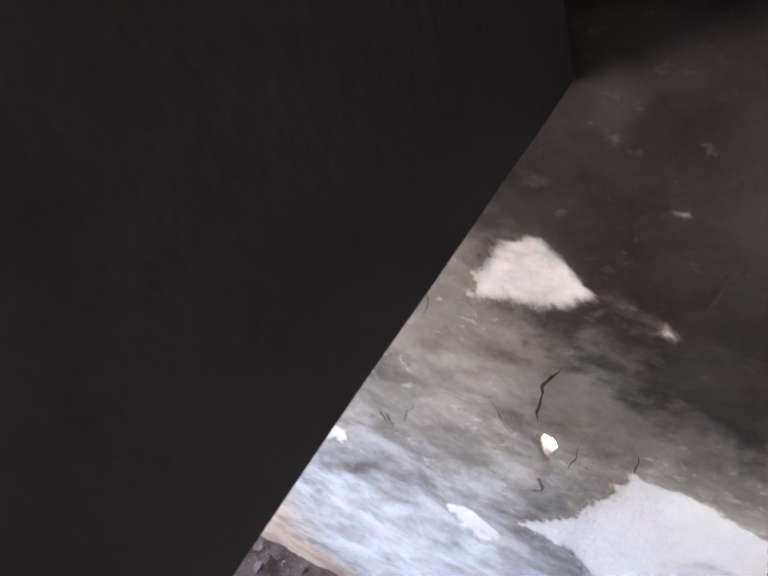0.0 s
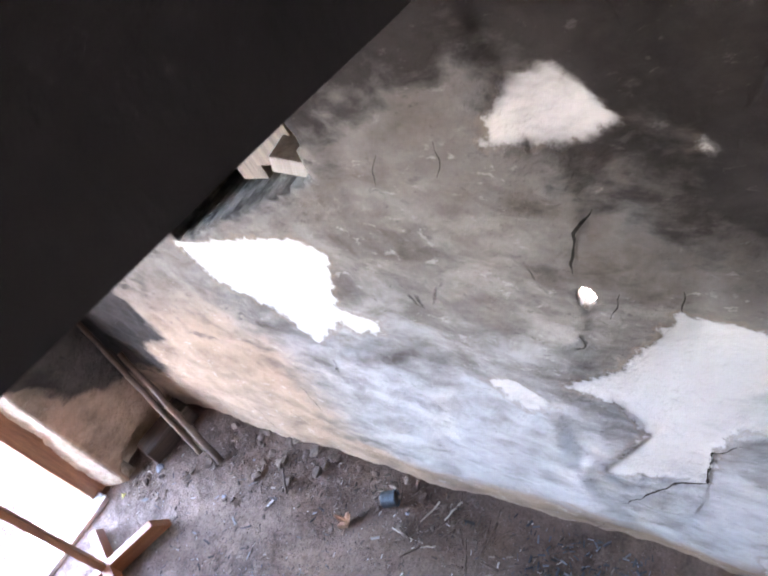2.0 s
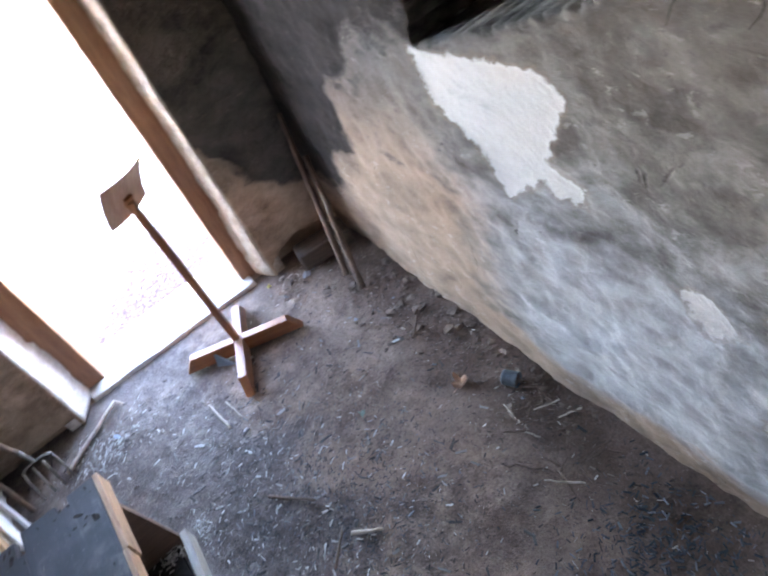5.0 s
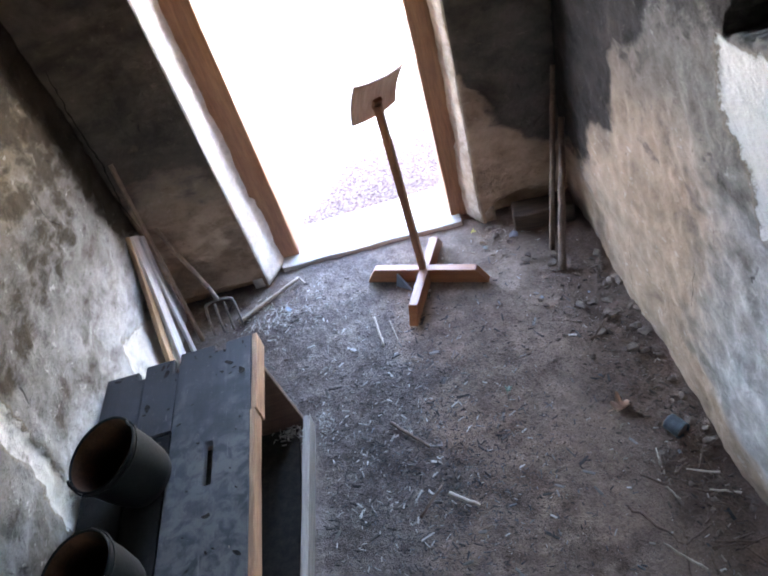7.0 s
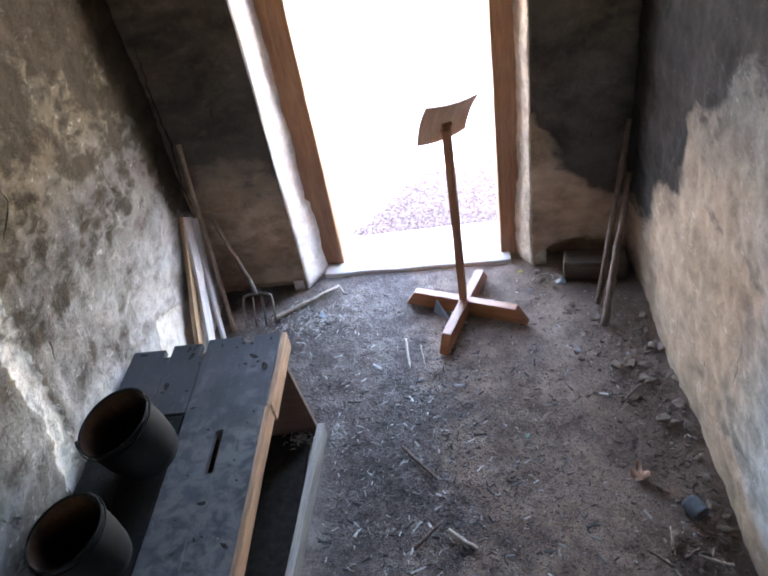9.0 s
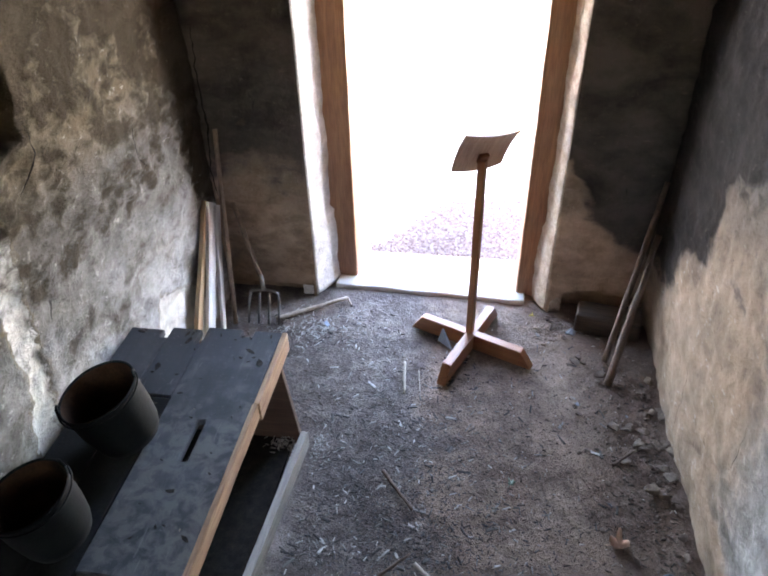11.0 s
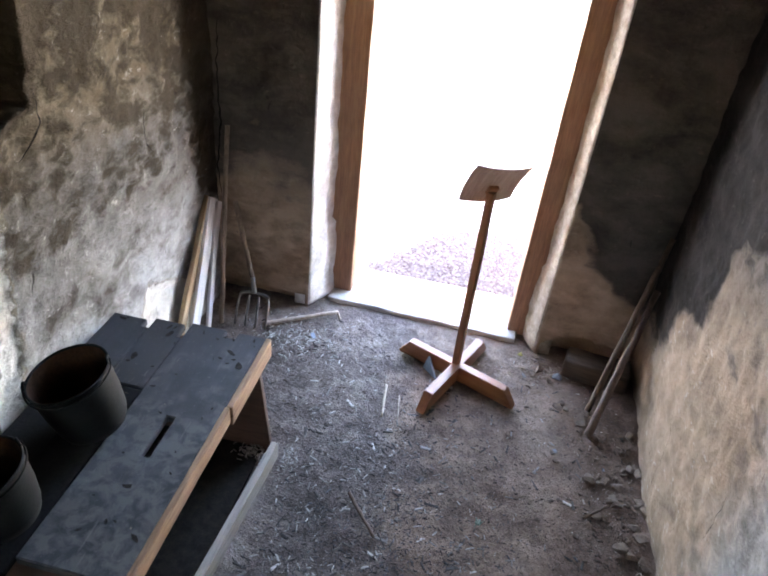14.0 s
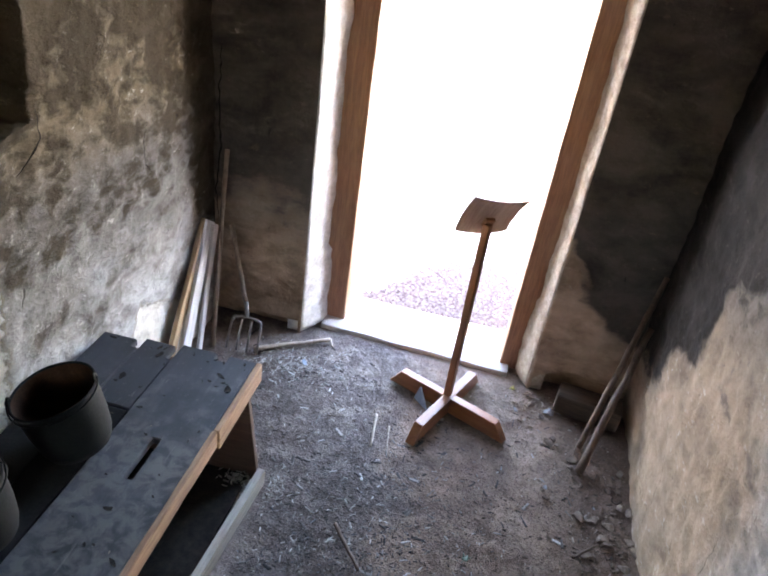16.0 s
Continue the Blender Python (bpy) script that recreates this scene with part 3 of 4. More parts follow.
us = spaced(YB, -1.5, 0.06)[:-1] + spaced(-1.5, YD, 0.0125)
west = rough_wall("wall_west", left_place, us, vs, lambda u, v: 0.42, lambda u, v: inside(NICHE_L, u, v) > 0, left_shape, left_fields, PLASTER_L, "mottled flaking lime plaster wall, soot-stained")

for k, line in enumerate(L_CRACKS):
    fissure(west, line, left_place, left_shape, 0.006, k + 20)

JL, JR, DOOR_TOP = -0.490, 0.448, 1.98


def door_place(u, v, d):
    return (u, YD - d, v)


def door_shape(u, v):
    p = Vector((u, v, 5.1))
    edge = 0.10 + 0.02 * noise.noise(Vector((u * 9, 0, 0))) - 0.09 * max(0.0, 1 - (u - JR) / 0.10) ** 2
    eaten = 0.075 if (u > JR + 0.02 and v < edge) else 0.0
    eaten += 0.05 if (u < JL - 0.02 and v < 0.045) else 0.0
    calm = min(1.0, max(0.0, (min(abs(u - JL), abs(u - JR)) - 0.02) / 0.08))
    return uneven(p, 0.014, 0.005) * calm - 0.004 * (1 - calm) - eaten


def door_fields(u, v):
    wav = 0.10 * noise.noise(Vector((u * 5, v * 5, 3))) + 0.06 * noise.noise(Vector((u * 17, v * 17, 8)))
    if u > 0:
        line = 0.62 - 1.35 * max(0, u - 0.46)
        soot = max(0.0, min(1.3, 0.5 + (v - max(line, 0.27) + wav) / 0.12))
    else:
        soot = max(0.0, min(1.05, 0.22 + (v - 0.42 + wav) / 0.5))
    return -0.3, soot, 0.95 if u > 0 else 0.5, 0.0


def door_open(u, v):
    return v > -0.02 and JL - 0.004 < u < JR + 0.004 and v < DOOR_TOP


us = spaced(XL - 0.42, JL - 0.004, 0.0125)[:-1] + spaced(JL - 0.004, JR + 0.004, 0.0125)[:-1] + spaced(JR + 0.004, XR + 0.42, 0.0125)
vs2 = spaced(-0.05, 1.5, 0.0125)[:-1] + spaced(1.5, TOP, 0.04)
north = rough_wall("wall_north", door_place, us, vs2, lambda u, v: 0.40, door_open, door_shape, door_fields, PLASTER_D, "soot-blackened plaster wall around the open doorway")

fissure(north, D_CRACK, door_place, door_shape, 0.007, 40)

us = spaced(XL - 0.42, XR + 0.42, 0.06)
vs3 = spaced(-0.05, TOP, 0.05)
# the opening is added out of view to let fill light into the room
rough_wall("wall_south", lambda u, v, d: (u, YB + d, v), us, vs3, lambda u, v: 0.4, lambda u, v: -0.10 < u < 0.28 and 1.0 < v < 1.45, lambda u, v: uneven(Vector((u, v, 0))), lambda u, v: (-0.3, 0.7, 0.2, 0.0), PLASTER_R, "sooty plaster wall with an unseen opening added for fill light")

bm = box((XR - XL + 0.84, YD + 0.4 - YB + 0.4, 0.12), ((XR + XL) / 2, (YD + YB) / 2, TOP + 0.06), 0.01)
tagged(link("ceiling", bm, DARK), "near-black boarded ceiling", "ceiling", kind="structure")

BEAM_AT, BEAM_YAW, BEAM_DIP = (0.0, -2.025, 1.825), 0.2335, 0.2288
# the low beam that one ducks under
bm = bmesh.new()
bmesh.ops.create_cube(bm, size=1.0)
bmesh.ops.scale(bm, vec=(XR - XL + 0.2, 0.17, 0.5), verts=bm.verts)
bmesh.ops.subdivide_edges(bm, edges=[e for e in bm.edges if abs(e.verts[0].co.x - e.verts[1].co.x) > 1], cuts=40)
bmesh.ops.bevel(bm, geom=[e for e in bm.edges if e.calc_face_angle(0) > 0.5], offset=0.002, segments=2, affect="EDGES")
for v in bm.verts:
    v.co += 0.0012 * noise.noise_vector(v.co * 12)
bmesh.ops.translate(bm, vec=(0, 0.085, 0.25), verts=bm.verts)
bmesh.ops.rotate(bm, cent=(0, 0, 0), matrix=Matrix.Rotation(BEAM_YAW, 3, "Z") @ Matrix.Rotation(BEAM_DIP, 3, "Y"), verts=bm.verts)
bmesh.ops.translate(bm, vec=BEAM_AT, verts=bm.verts)
for v in bm.verts:
    v.co.z = min(v.co.z, TOP + 0.05)
tagged(link("low_beam", bm, DARK), "near-black slanting timber brace under the ceiling", "beam", kind="structure")


def ground_mesh(name, xs, ys, height, mat):
    bm = bmesh.new()
    rows = [[bm.verts.new((x, y, height(x, y))) for y in ys] for x in xs]
    for a, b in zip(rows, rows[1:]):
        for j in range(len(ys) - 1):
            bm.faces.new((a[j], b[j], b[j + 1], a[j + 1]))
    return link(name, bm, mat)


def floor_height(x, y):
    p = Vector((x, y, 0))
    side = max(0.0, (x - 0.55) / 0.25)
    return 0.008 * noise.noise(p * 4) + 0.006 * noise.noise(p * 15) + 0.0035 * noise.noise(p * 34) - 0.006 + 0.012 * side * side


fl = ground_mesh("floor", spaced(XL - 0.1, XR + 0.1, 0.0125), spaced(YB, -1.6, 0.04)[:-1] + spaced(-1.6, 0.32, 0.0125), floor_height, DIRT)
tagged(fl, "trodden earth floor littered with chips and dust", "floor", kind="structure")
far = [-2500, -300, -40, -8, -3.5, -1.5, 0.0, 0.30, 0.45, 0.6, 0.8, 1.1, 1.6, 2.5, 5, 12, 40, 150, 600, 2500]
gr = ground_mesh("ground", [-2500, -400, -60, -12, -3, -1, -0.5, 0, 0.5, 1, 3, 12, 60, 400, 2500], far, lambda x, y: -0.05, YARD)
tagged(gr, "sunlit pale gravel yard outside the door", "ground", kind="structure")

# threshold, posts and whitened reveals
bm = box((0.80, 0.19, 0.05), (-0.025, 0.395, -0.012), 0.006, 14, 0.004)
bmesh.ops.rotate(bm, cent=(-0.025, 0.395, 0), matrix=Matrix.Rotation(radians(-2.3), 3, "Z"), verts=bm.verts)
tagged(link("threshold", bm, SLAB), "pale worn stone doorsill in sunlight", "doorsill", kind="structure")
for name, x0, x1, y in (("door_post", -0.472, -0.345, 0.44), ("door_post", 0.335, 0.445, 0.395)):
    bm = box((x1 - x0, 0.11, DOOR_TOP), ((x1 + x0) / 2, y, DOOR_TOP / 2), 0.006, 20, 0.0025, x0)
    tagged(link(name, bm, POST), "reddish pine door post set in the wall", "door post", group="door frame", kind="structure")
bm = box((0.9, 0.11, 0.12), (0, 0.415, DOOR_TOP - 0.06), 0.006, 8, 0.002)
tagged(link("door_head", bm, POST), "reddish pine door head", "door head", kind="structure")


def reveal(name, x, sign):
    """Whitewashed cheek of the doorway, lumpy and flared to the room."""
    bm = bmesh.new()
    ys, zs = spaced(YD + 0.007, 0.397 if sign > 0 else 0.352, 0.012), spaced(0.0, DOOR_TOP, 0.02)
    rows = []
    for y in ys:
        f = max(0.0, (y - YD) / 0.12)
        col = []
        for z in zs:
            swell = 0.02 if z < 0.36 else 0.0
            d = -0.006 + 0.046 * f ** 0.8 + swell * 0.8 * f + (0.3 + f) * (0.008 * noise.noise(Vector((y * 7, z * 6, x))) + 0.005 * noise.noise(Vector((y * 20, z * 23, x))))
            col.append(bm.verts.new((x + sign * d, y, z)))
        rows.append(col)
    for a, b in zip(rows, rows[1:]):
        for j in range(len(zs) - 1):
            bm.faces.new((a[j], b[j], b[j + 1], a[j + 1]))
    ext = bmesh.ops.extrude_face_region(bm, geom=list(bm.faces))
    bmesh.ops.translate(bm, vec=(-sign * 0.06, 0, 0), verts=[v for v in ext["geom"] if isinstance(v, bmesh.types.BMVert)])
    bmesh.ops.recalc_face_normals(bm, faces=bm.faces)
    return tagged(link(name, bm, LIME if sign > 0 else TANLIME), "whitewashed lumpy plaster cheek of the doorway" if sign > 0 else "pale tan lumpy plaster cheek of the doorway", "door reveal", kind="structure")


reveal("door_reveal_west", JL, 1)
reveal("door_reveal_east", JR, -1)


def recess(name, wall_x, sign, y0, y1, z0, z1, depth, label):
    """The back of a niche in a side wall."""
    bm = box((0.05, abs(y1 - y0) + 0.1, z1 - z0 + 0.1), (wall_x + sign * (depth + 0.025), (y0 + y1) / 2, (z0 + z1) / 2), 0.004, 6, 0.006)
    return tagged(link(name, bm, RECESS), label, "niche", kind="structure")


recess("niche_back_east", XR, 1, -0.8, -1.38, 1.05, 1.8, 0.24, "dark back of the wall niche")
recess("niche_back_west", XL, -1, -0.62, -1.28, 1.0, 1.78, 0.26, "dark back of the wall niche")

# ---- things: lectern in the doorway ----
def lectern():
    base = Vector((0.155, 0.0, 0.0))
    root = thing("lectern_stand", "reddish varnished pine lectern with crossed feet on the earth floor", "lectern", base)
    # two crossed foot boards with sloping ends
    for n, (a, b) in enumerate((((-0.222, 0.098), (0.232, -0.098)), ((-0.092, -0.232), (0.094, 0.205)))):
        a, b = Vector((*a, 0)), Vector((*b, 0))
        d = (b - a)
        half = d.length / 2
        bm = box((0.034, 2 * half, 0.066), (0, 0, 0), 0.0)
        for v in bm.verts:
            if v.co.z > 0:
                v.co.y -= math.copysign(0.045, v.co.y)
        bmesh.ops.subdivide_edges(bm, edges=[e for e in bm.edges if abs(e.verts[0].co.y - e.verts[1].co.y) > half], cuts=6)
        bmesh.ops.bevel(bm, geom=[e for e in bm.edges if e.calc_face_angle(0) > 0.4], offset=0.002, segments=2, affect="EDGES")
        ob = part("foot", bm, STAND_FOOT, root, smooth=False)
        ob.location = (a + b) / 2 + Vector((0, 0, 0.034 + 0.002 * n))
        ob.rotation_euler = (0, 0, math.atan2(-d.x, d.y))
    bm = box((0.025, 0.025, 0.71), (0, 0, 0.06 + 0.355), 0.003, 10, 0.001)
    ob = part("post", bm, STAND, root, smooth=False)
    ob.rotation_euler = (0, 0, radians(-24))
    # reading board, its back to the room
    w, h, t = 0.188, 0.160, 0.007
    bm = bmesh.new()
    grid = []
    for i in range(13):
        u = -0.5 + i / 12
        row = []
        for j in range(9):
            v = -0.5 + j / 8
            bow = -0.012 * (u * u * 4 - 0.4) + 0.012 * v * u + 0.010 * (v * v * 4 - 0.4)
            row.append(bm.verts.new((u * w, v * h, bow)))
        grid.append(row)
    for r0, r1 in zip(grid, grid[1:]):
        for j in range(8):
            bm.faces.new((r0[j], r1[j], r1[j + 1], r0[j + 1]))
    ext = bmesh.ops.extrude_face_region(bm, geom=list(bm.faces))
    bmesh.ops.translate(bm, vec=(0, 0, t), verts=[v for v in ext["geom"] if isinstance(v, bmesh.types.BMVert)])
    bmesh.ops.recalc_face_normals(bm, faces=bm.faces)
    board = part("reading_board", bm, READWOOD, root, "thin warped pine reading board", smooth=False)
    A, B = Vector((0.053, -0.053, 0.140)).normalized(), Vector((0.161, 0.097, -0.012)).normalized()
    A = (A - A.dot(B) * B).normalized()
    m = Matrix((B, A, B.cross(A))).transposed().to_4x4()
    board.matrix_local = Matrix.Translation(Vector((0.004, 0.012, 0.80))) @ m
    bm = box((0.034, 0.034, 0.014), (0, 0, 0), 0.003)
    clip = part("bracket", bm, STAND, root, smooth=False)
    clip.matrix_local = Matrix.Translation((0, 0.008, 0.772)) @ m
    return root


lectern()
bm = bmesh.new()
vv = [bm.verts.new(p) for p in ((0, 0, 0), (0.075, -0.012, 0), (0.01, 0.012, 0.055), (0.0, 0.008, 0.0), (0.075, -0.004, 0.0), (0.012, 0.02, 0.052))]
for f in ((0, 1, 2), (3, 5, 4), (0, 2, 5, 3), (1, 4, 5, 2), (0, 3, 4, 1)):
    bm.faces.new([vv[i] for i in f])
bmesh.ops.recalc_face_normals(bm, faces=bm.faces)
ob = link("wedge", bm, PLASTIC, smooth=False)
ob.matrix_world = pose(0.035, 0.015, 0.0, 0, 0, -35)
tagged(ob, "bluish plastic wedge against the lectern foot", "wedge")


# ---- bench with two pots ----
def plank_top(x0, x1, y0, y1, zt, t, notches, slot=None):
    """A top board with notched far end; notches: (x0, x1, depth)."""
    xs = sorted({x0, x1, *[n[0] for n in notches], *[n[1] for n in notches], *([slot[0], slot[1]] if slot else [])})
    ys = sorted({y0, y1, *[y1 - n[2] for n in notches], *([slot[2], slot[3]] if slot else []), *spaced(y0 + 0.04, y1 - 0.1, 0.09)})
    bm = bmesh.new()
    grid = {}

    def vert(i, j):
        if (i, j) not in grid:
            x, y = xs[i], ys[j]
            q = Vector((x * 7, y * 7, 1.0))
            grid[i, j] = bm.verts.new((x + 0.001 * noise.noise(q), y + 0.0015 * noise.noise(q + Vector((9, 0, 0))), zt + 0.002 * noise.noise(q * 0.6)))
        return grid[i, j]

    for i in range(len(xs) - 1):
        for j in range(len(ys) - 1):
            cx, cy = (xs[i] + xs[i + 1]) / 2, (ys[j] + ys[j + 1]) / 2
            if any(n[0] < cx < n[1] and cy > y1 - n[2] for n in notches):
                continue
            if slot and slot[0] < cx < slot[1] and slot[2] < cy < slot[3]:
                continue
            bm.faces.new((vert(i, j), vert(i + 1, j), vert(i + 1, j + 1), vert(i, j + 1)))
    ext = bmesh.ops.extrude_face_region(bm, geom=list(bm.faces))
    bmesh.ops.translate(bm, vec=(0, 0, -t), verts=[v for v in ext["geom"] if isinstance(v, bmesh.types.BMVert)])
    bmesh.ops.recalc_face_normals(bm, faces=bm.faces)
    sharp = [e for e in bm.edges if len(e.link_faces) == 2 and e.calc_face_angle(0) > 0.7]
    bmesh.ops.bevel(bm, geom=sharp, offset=0.0025, segments=2, affect="EDGES")
    return bm


def bench():
    root = thing("bench", "low box bench with blackened notched top boards beside the wall", "bench", (0, 0, 0))
    z = 0.43
    part("top_board", plank_top(-0.618, -0.395, -1.29, -0.505, z, 0.022, [(-0.512, -0.476, 0.03)], (-0.517, -0.495, -0.992, -0.862)), TOPWOOD, root, "blackened board with a hand slot", smooth=False)
    part("top_board", plank_top(-0.727, -0.619, -0.79, -0.515, z - 0.003, 0.022, [(-0.637, -0.619, 0.06)]), TOPWOOD, root, smooth=False)
    part("top_board", plank_top(-0.85, -0.728, -0.82, -0.53, z - 0.001, 0.022, [(-0.748, -0.728, 0.035)]), TOPWOOD, root, smooth=False)
    # near-black boards paint in the dark void under and between the pots
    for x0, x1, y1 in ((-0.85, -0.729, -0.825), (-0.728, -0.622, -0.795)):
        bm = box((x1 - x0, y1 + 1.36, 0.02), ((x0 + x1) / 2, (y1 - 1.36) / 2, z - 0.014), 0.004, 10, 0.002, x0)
        part("top_board", bm, VOID_BLACK, root, "black board standing in for the dark void under the pots", smooth=False)
    bm = box((0.016, 0.285, 0.062), (-0.385, -0.648, z - 0.030), 0.003, 6, 0.002)
    part("apron", bm, RAWEDGE, root, "raw orange pine edge board", smooth=False)
    bm = box((0.014, 0.53, 0.050), (-0.388, -1.057, z - 0.024), 0.003, 8, 0.002)
    part("apron", bm, RAWEDGE, root, "raw orange pine edge board", smooth=False)
    for y in (-0.545, -1.27):
        bm = box((0.44, 0.018, z - 0.03), (-0.625, y, (z - 0.03) / 2 + 0.002), 0.002, 4, 0.001)
        for v in bm.verts:
            if v.co.x > -0.42:
                v.co.x += 0.045 * max(0.0, 1 - v.co.z / 0.4)
        part("end_panel", bm, PANELWOOD, root, "brown end panel", smooth=False)
    bm = box((0.40, 0.02, 0.34), (0, 0, 0), 0.002, 4, 0.001)
    side = part("side_board", bm, PANELWOOD, root, smooth=False)
    side.matrix_local = pose(-0.835, -0.91, 0.2, 0, 0, 90)
    side.scale = (1.7, 1, 1)
    bm, m = bar((-0.350, -0.548, 0.026), (-0.402, -1.34, 0.030), 0.024, 0.062, (0, 0, 1), 0.003, 0.0015, 10)
    part("floor_rail", bm, GREYRAIL, root, "weathered grey rail along the floor", smooth=False).matrix_local = m
    # near-black colour paints the shade inside the closed bench
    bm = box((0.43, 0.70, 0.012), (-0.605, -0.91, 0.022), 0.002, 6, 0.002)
    part("bottom_board", bm, GAP, root, "bottom board painted near-black for the shaded inside", smooth=False)
    return root


VOID_BLACK = plain("void_black_board", (0.005, 0.005, 0.005), (0.016, 0.015, 0.015), 14, 120, 0.9, bump=0.4, dist=0.004, local=False)
GREYRAIL = wood("weathered_long_rail", (0.14, 0.12, 0.10), (0.34, 0.3, 0.26), 2, 0.75)
bench()


def pot(name, at, r, h, label, ash=False, turn=0.0, lean=(0, 0)):
    root = thing(name, label, "pot", at, turn)
    root.matrix_world = Matrix.Translation(at) @ pose(0, 0, 0, lean[0], lean[1], 0) @ pose(0, 0, 0, 0, 0, turn)
    outer = [(0, 0.0), (r * 0.62, 0.0), (r * 0.78, 0.008), (r * 0.86, 0.03), (r * 0.93, h * 0.5), (r * 0.965, h - 0.022), (r * 0.97, h - 0.012), (r * 1.0, h - 0.006), (r * 1.015, h), (r * 0.985, h + 0.003), (r * 0.95, h - 0.002)]
    part("body", lathe(outer, 56, 0.0012), IRON, root, "black iron body with a rolled rim")
    inner = [(r * 0.95, h - 0.002), (r * 0.925, h - 0.02), (r * 0.89, h * 0.5), (r * 0.82, 0.04), (r * 0.7, 0.014), (0, 0.010)]
    part("lining", lathe(inner, 56, 0.001), POT_IN, root, "rusty brown inside")
    for s in (-1, 1):
        bm = tube([(s * r * 0.98, 0.012 * math.cos(a), h - 0.004 + 0.014 * math.sin(a)) for a in [math.pi * k / 8 for k in range(9)]], 0.0032, 8)
        part("ear", bm, IRON, root)
    pts = []
    for k in range(25):
        a = math.pi * k / 24
        pts.append((r * 1.04 * math.cos(a), -r * 1.035 * math.sin(a), h - 0.004 - 0.010 * math.sin(a) + (0.008 if k in (0, 24) else 0)))
    part("bail", tube(pts, 0.002, 8), IRON, root, "thin wire bail lying round the rim")
    if ash:
        bm = bmesh.new()
        bmesh.ops.create_circle(bm, cap_ends=True, segments=24, radius=r * 0.6)
        bmesh.ops.subdivide_edges(bm, edges=bm.edges, cuts=2)
        for v in bm.verts:
            v.co = Vector((v.co.x * 0.9 + 0.01, v.co.y * 0.6 - 0.02, 0.05 + 0.02 * noise.noise(v.co * 40) + 0.02 * (1 - v.co.length / r)))
        part("ash", bm, ASH, root, "pale ash in the bottom")
    return root


pot("iron_pot", (-0.655, -0.938, 0.438), 0.0935, 0.169, "round black iron pot with wire bail, tilted on the bench", False, 30, (6, -13))
pot("iron_pot", (-0.678, -1.222, 0.440), 0.085, 0.155, "round black iron pot holding pale ash, on the bench", True, 60, (4, -9))

# crumbs on the bench top
rng = random.Random(5)
DARKFLAKE = plain("dark_bark_flake", (0.012, 0.011, 0.011), (0.05, 0.042, 0.036), 60, 260, 0.85)


def flake(l, w, seed):
    """A thin curled scrap of bark or leaf with an uneven outline."""
    r = random.Random(seed)
    bm = bmesh.new()
    n = 9
    lift = r.uniform(0.1, 0.35)
    ring = []
    for k in range(n):
        a = 2 * math.pi * k / n
        f = r.uniform(0.6, 1.1)
        x, y = w / 2 * f * math.sin(a), l / 2 * f * math.cos(a)
        ring.append(bm.verts.new((x, y, 0.0014 + lift * abs(y) * r.uniform(0.2, 1.0))))
    mid = bm.verts.new((0, 0, 0.0016))
    for k in range(n):
        bm.faces.new((mid, ring[(k + 1) % n], ring[k]))
    ext = bmesh.ops.extrude_face_region(bm, geom=list(bm.faces))
    bmesh.ops.translate(bm, vec=(0, 0, -0.0012), verts=[v for v in ext["geom"] if isinstance(v, bmesh.types.BMVert)])
    bmesh.ops.recalc_face_normals(bm, faces=bm.faces)
    return bm


for n in range(58):
    x, y = rng.uniform(-0.82, -0.41), -0.53 - 0.72 * rng.random() ** 1.9
    if math.hypot(x + 0.652, y + 0.94) < 0.11 or math.hypot(x + 0.68, y + 1.22) < 0.1 or (-0.535 < x < -0.48 and -1.0 < y < -0.85):
        continue
    l = rng.uniform(0.006, 0.016) if n % 4 else rng.uniform(0.02, 0.034)
    ob = link("bark_crumb", flake(l, l * rng.uniform(0.22, 0.6), n), CHIP if n % 9 == 0 else DARKFLAKE, smooth=False)
    ob.matrix_world = pose(x, y, 0.4325, 0, 0, rng.uniform(0, 360))
    tagged(ob, "small dark bark crumb on the bench top", "crumb", "crumbs on the bench")


# ---- tools and boards in the west corner ----
def leaning(name, a, b, w, d, mat, label, cat, up=(1, 0, 0), seed=0):
    bm, m = bar(a, b, w, d, up, 0.003, 0.003, 10, seed)
    ob = link(name, bm, mat, smooth=False)
    ob.matrix_world = m
    return tagged(ob, label, cat)


leaning("leaning_board", (-0.838, -0.255, 0.0), (-0.858, 0.135, 0.485), 0.045, 0.018, TANBOARD, "tan leaning board with a dark edge along the wall", "board", (1, 0, 0), 1)
leaning("leaning_board", (-0.815, -0.165, 0.0), (-0.846, 0.15, 0.475), 0.07, 0.014, PALEBOARD, "pale bluish planed board leaning along the wall", "board", (1, 0, 0), 2)
leaning("leaning_board", (-0.80, -0.06, 0.0), (-0.832, 0.168, 0.455), 0.034, 0.012, PALEBOARD, "narrow pale board leaning in the corner", "board", (1, 0, 0), 3)


TOOLWOOD = wood("worn_tool_handle", (0.10, 0.065, 0.045), (0.26, 0.19, 0.14), 2, 0.65)


def rod(name, a, b, r, mat, label, cat, amount=0.006, seed=1, taper=0.9, n=12, group=""):
    a, b = Vector(a), Vector(b)
    bm = tube(wander((0, 0, 0), b - a, n, amount, seed), r, 9, taper, 0.25, seed)
    ob = link(name, bm, mat)
    ob.location = a
    return tagged(ob, label, cat, group)


rod("tool_handle", (-0.778, 0.02, 0.0), (-0.806, 0.215, 0.74), 0.0095, TOOLWOOD, "long thin wooden handle leaning in the corner", "pole", 0.004, 2)


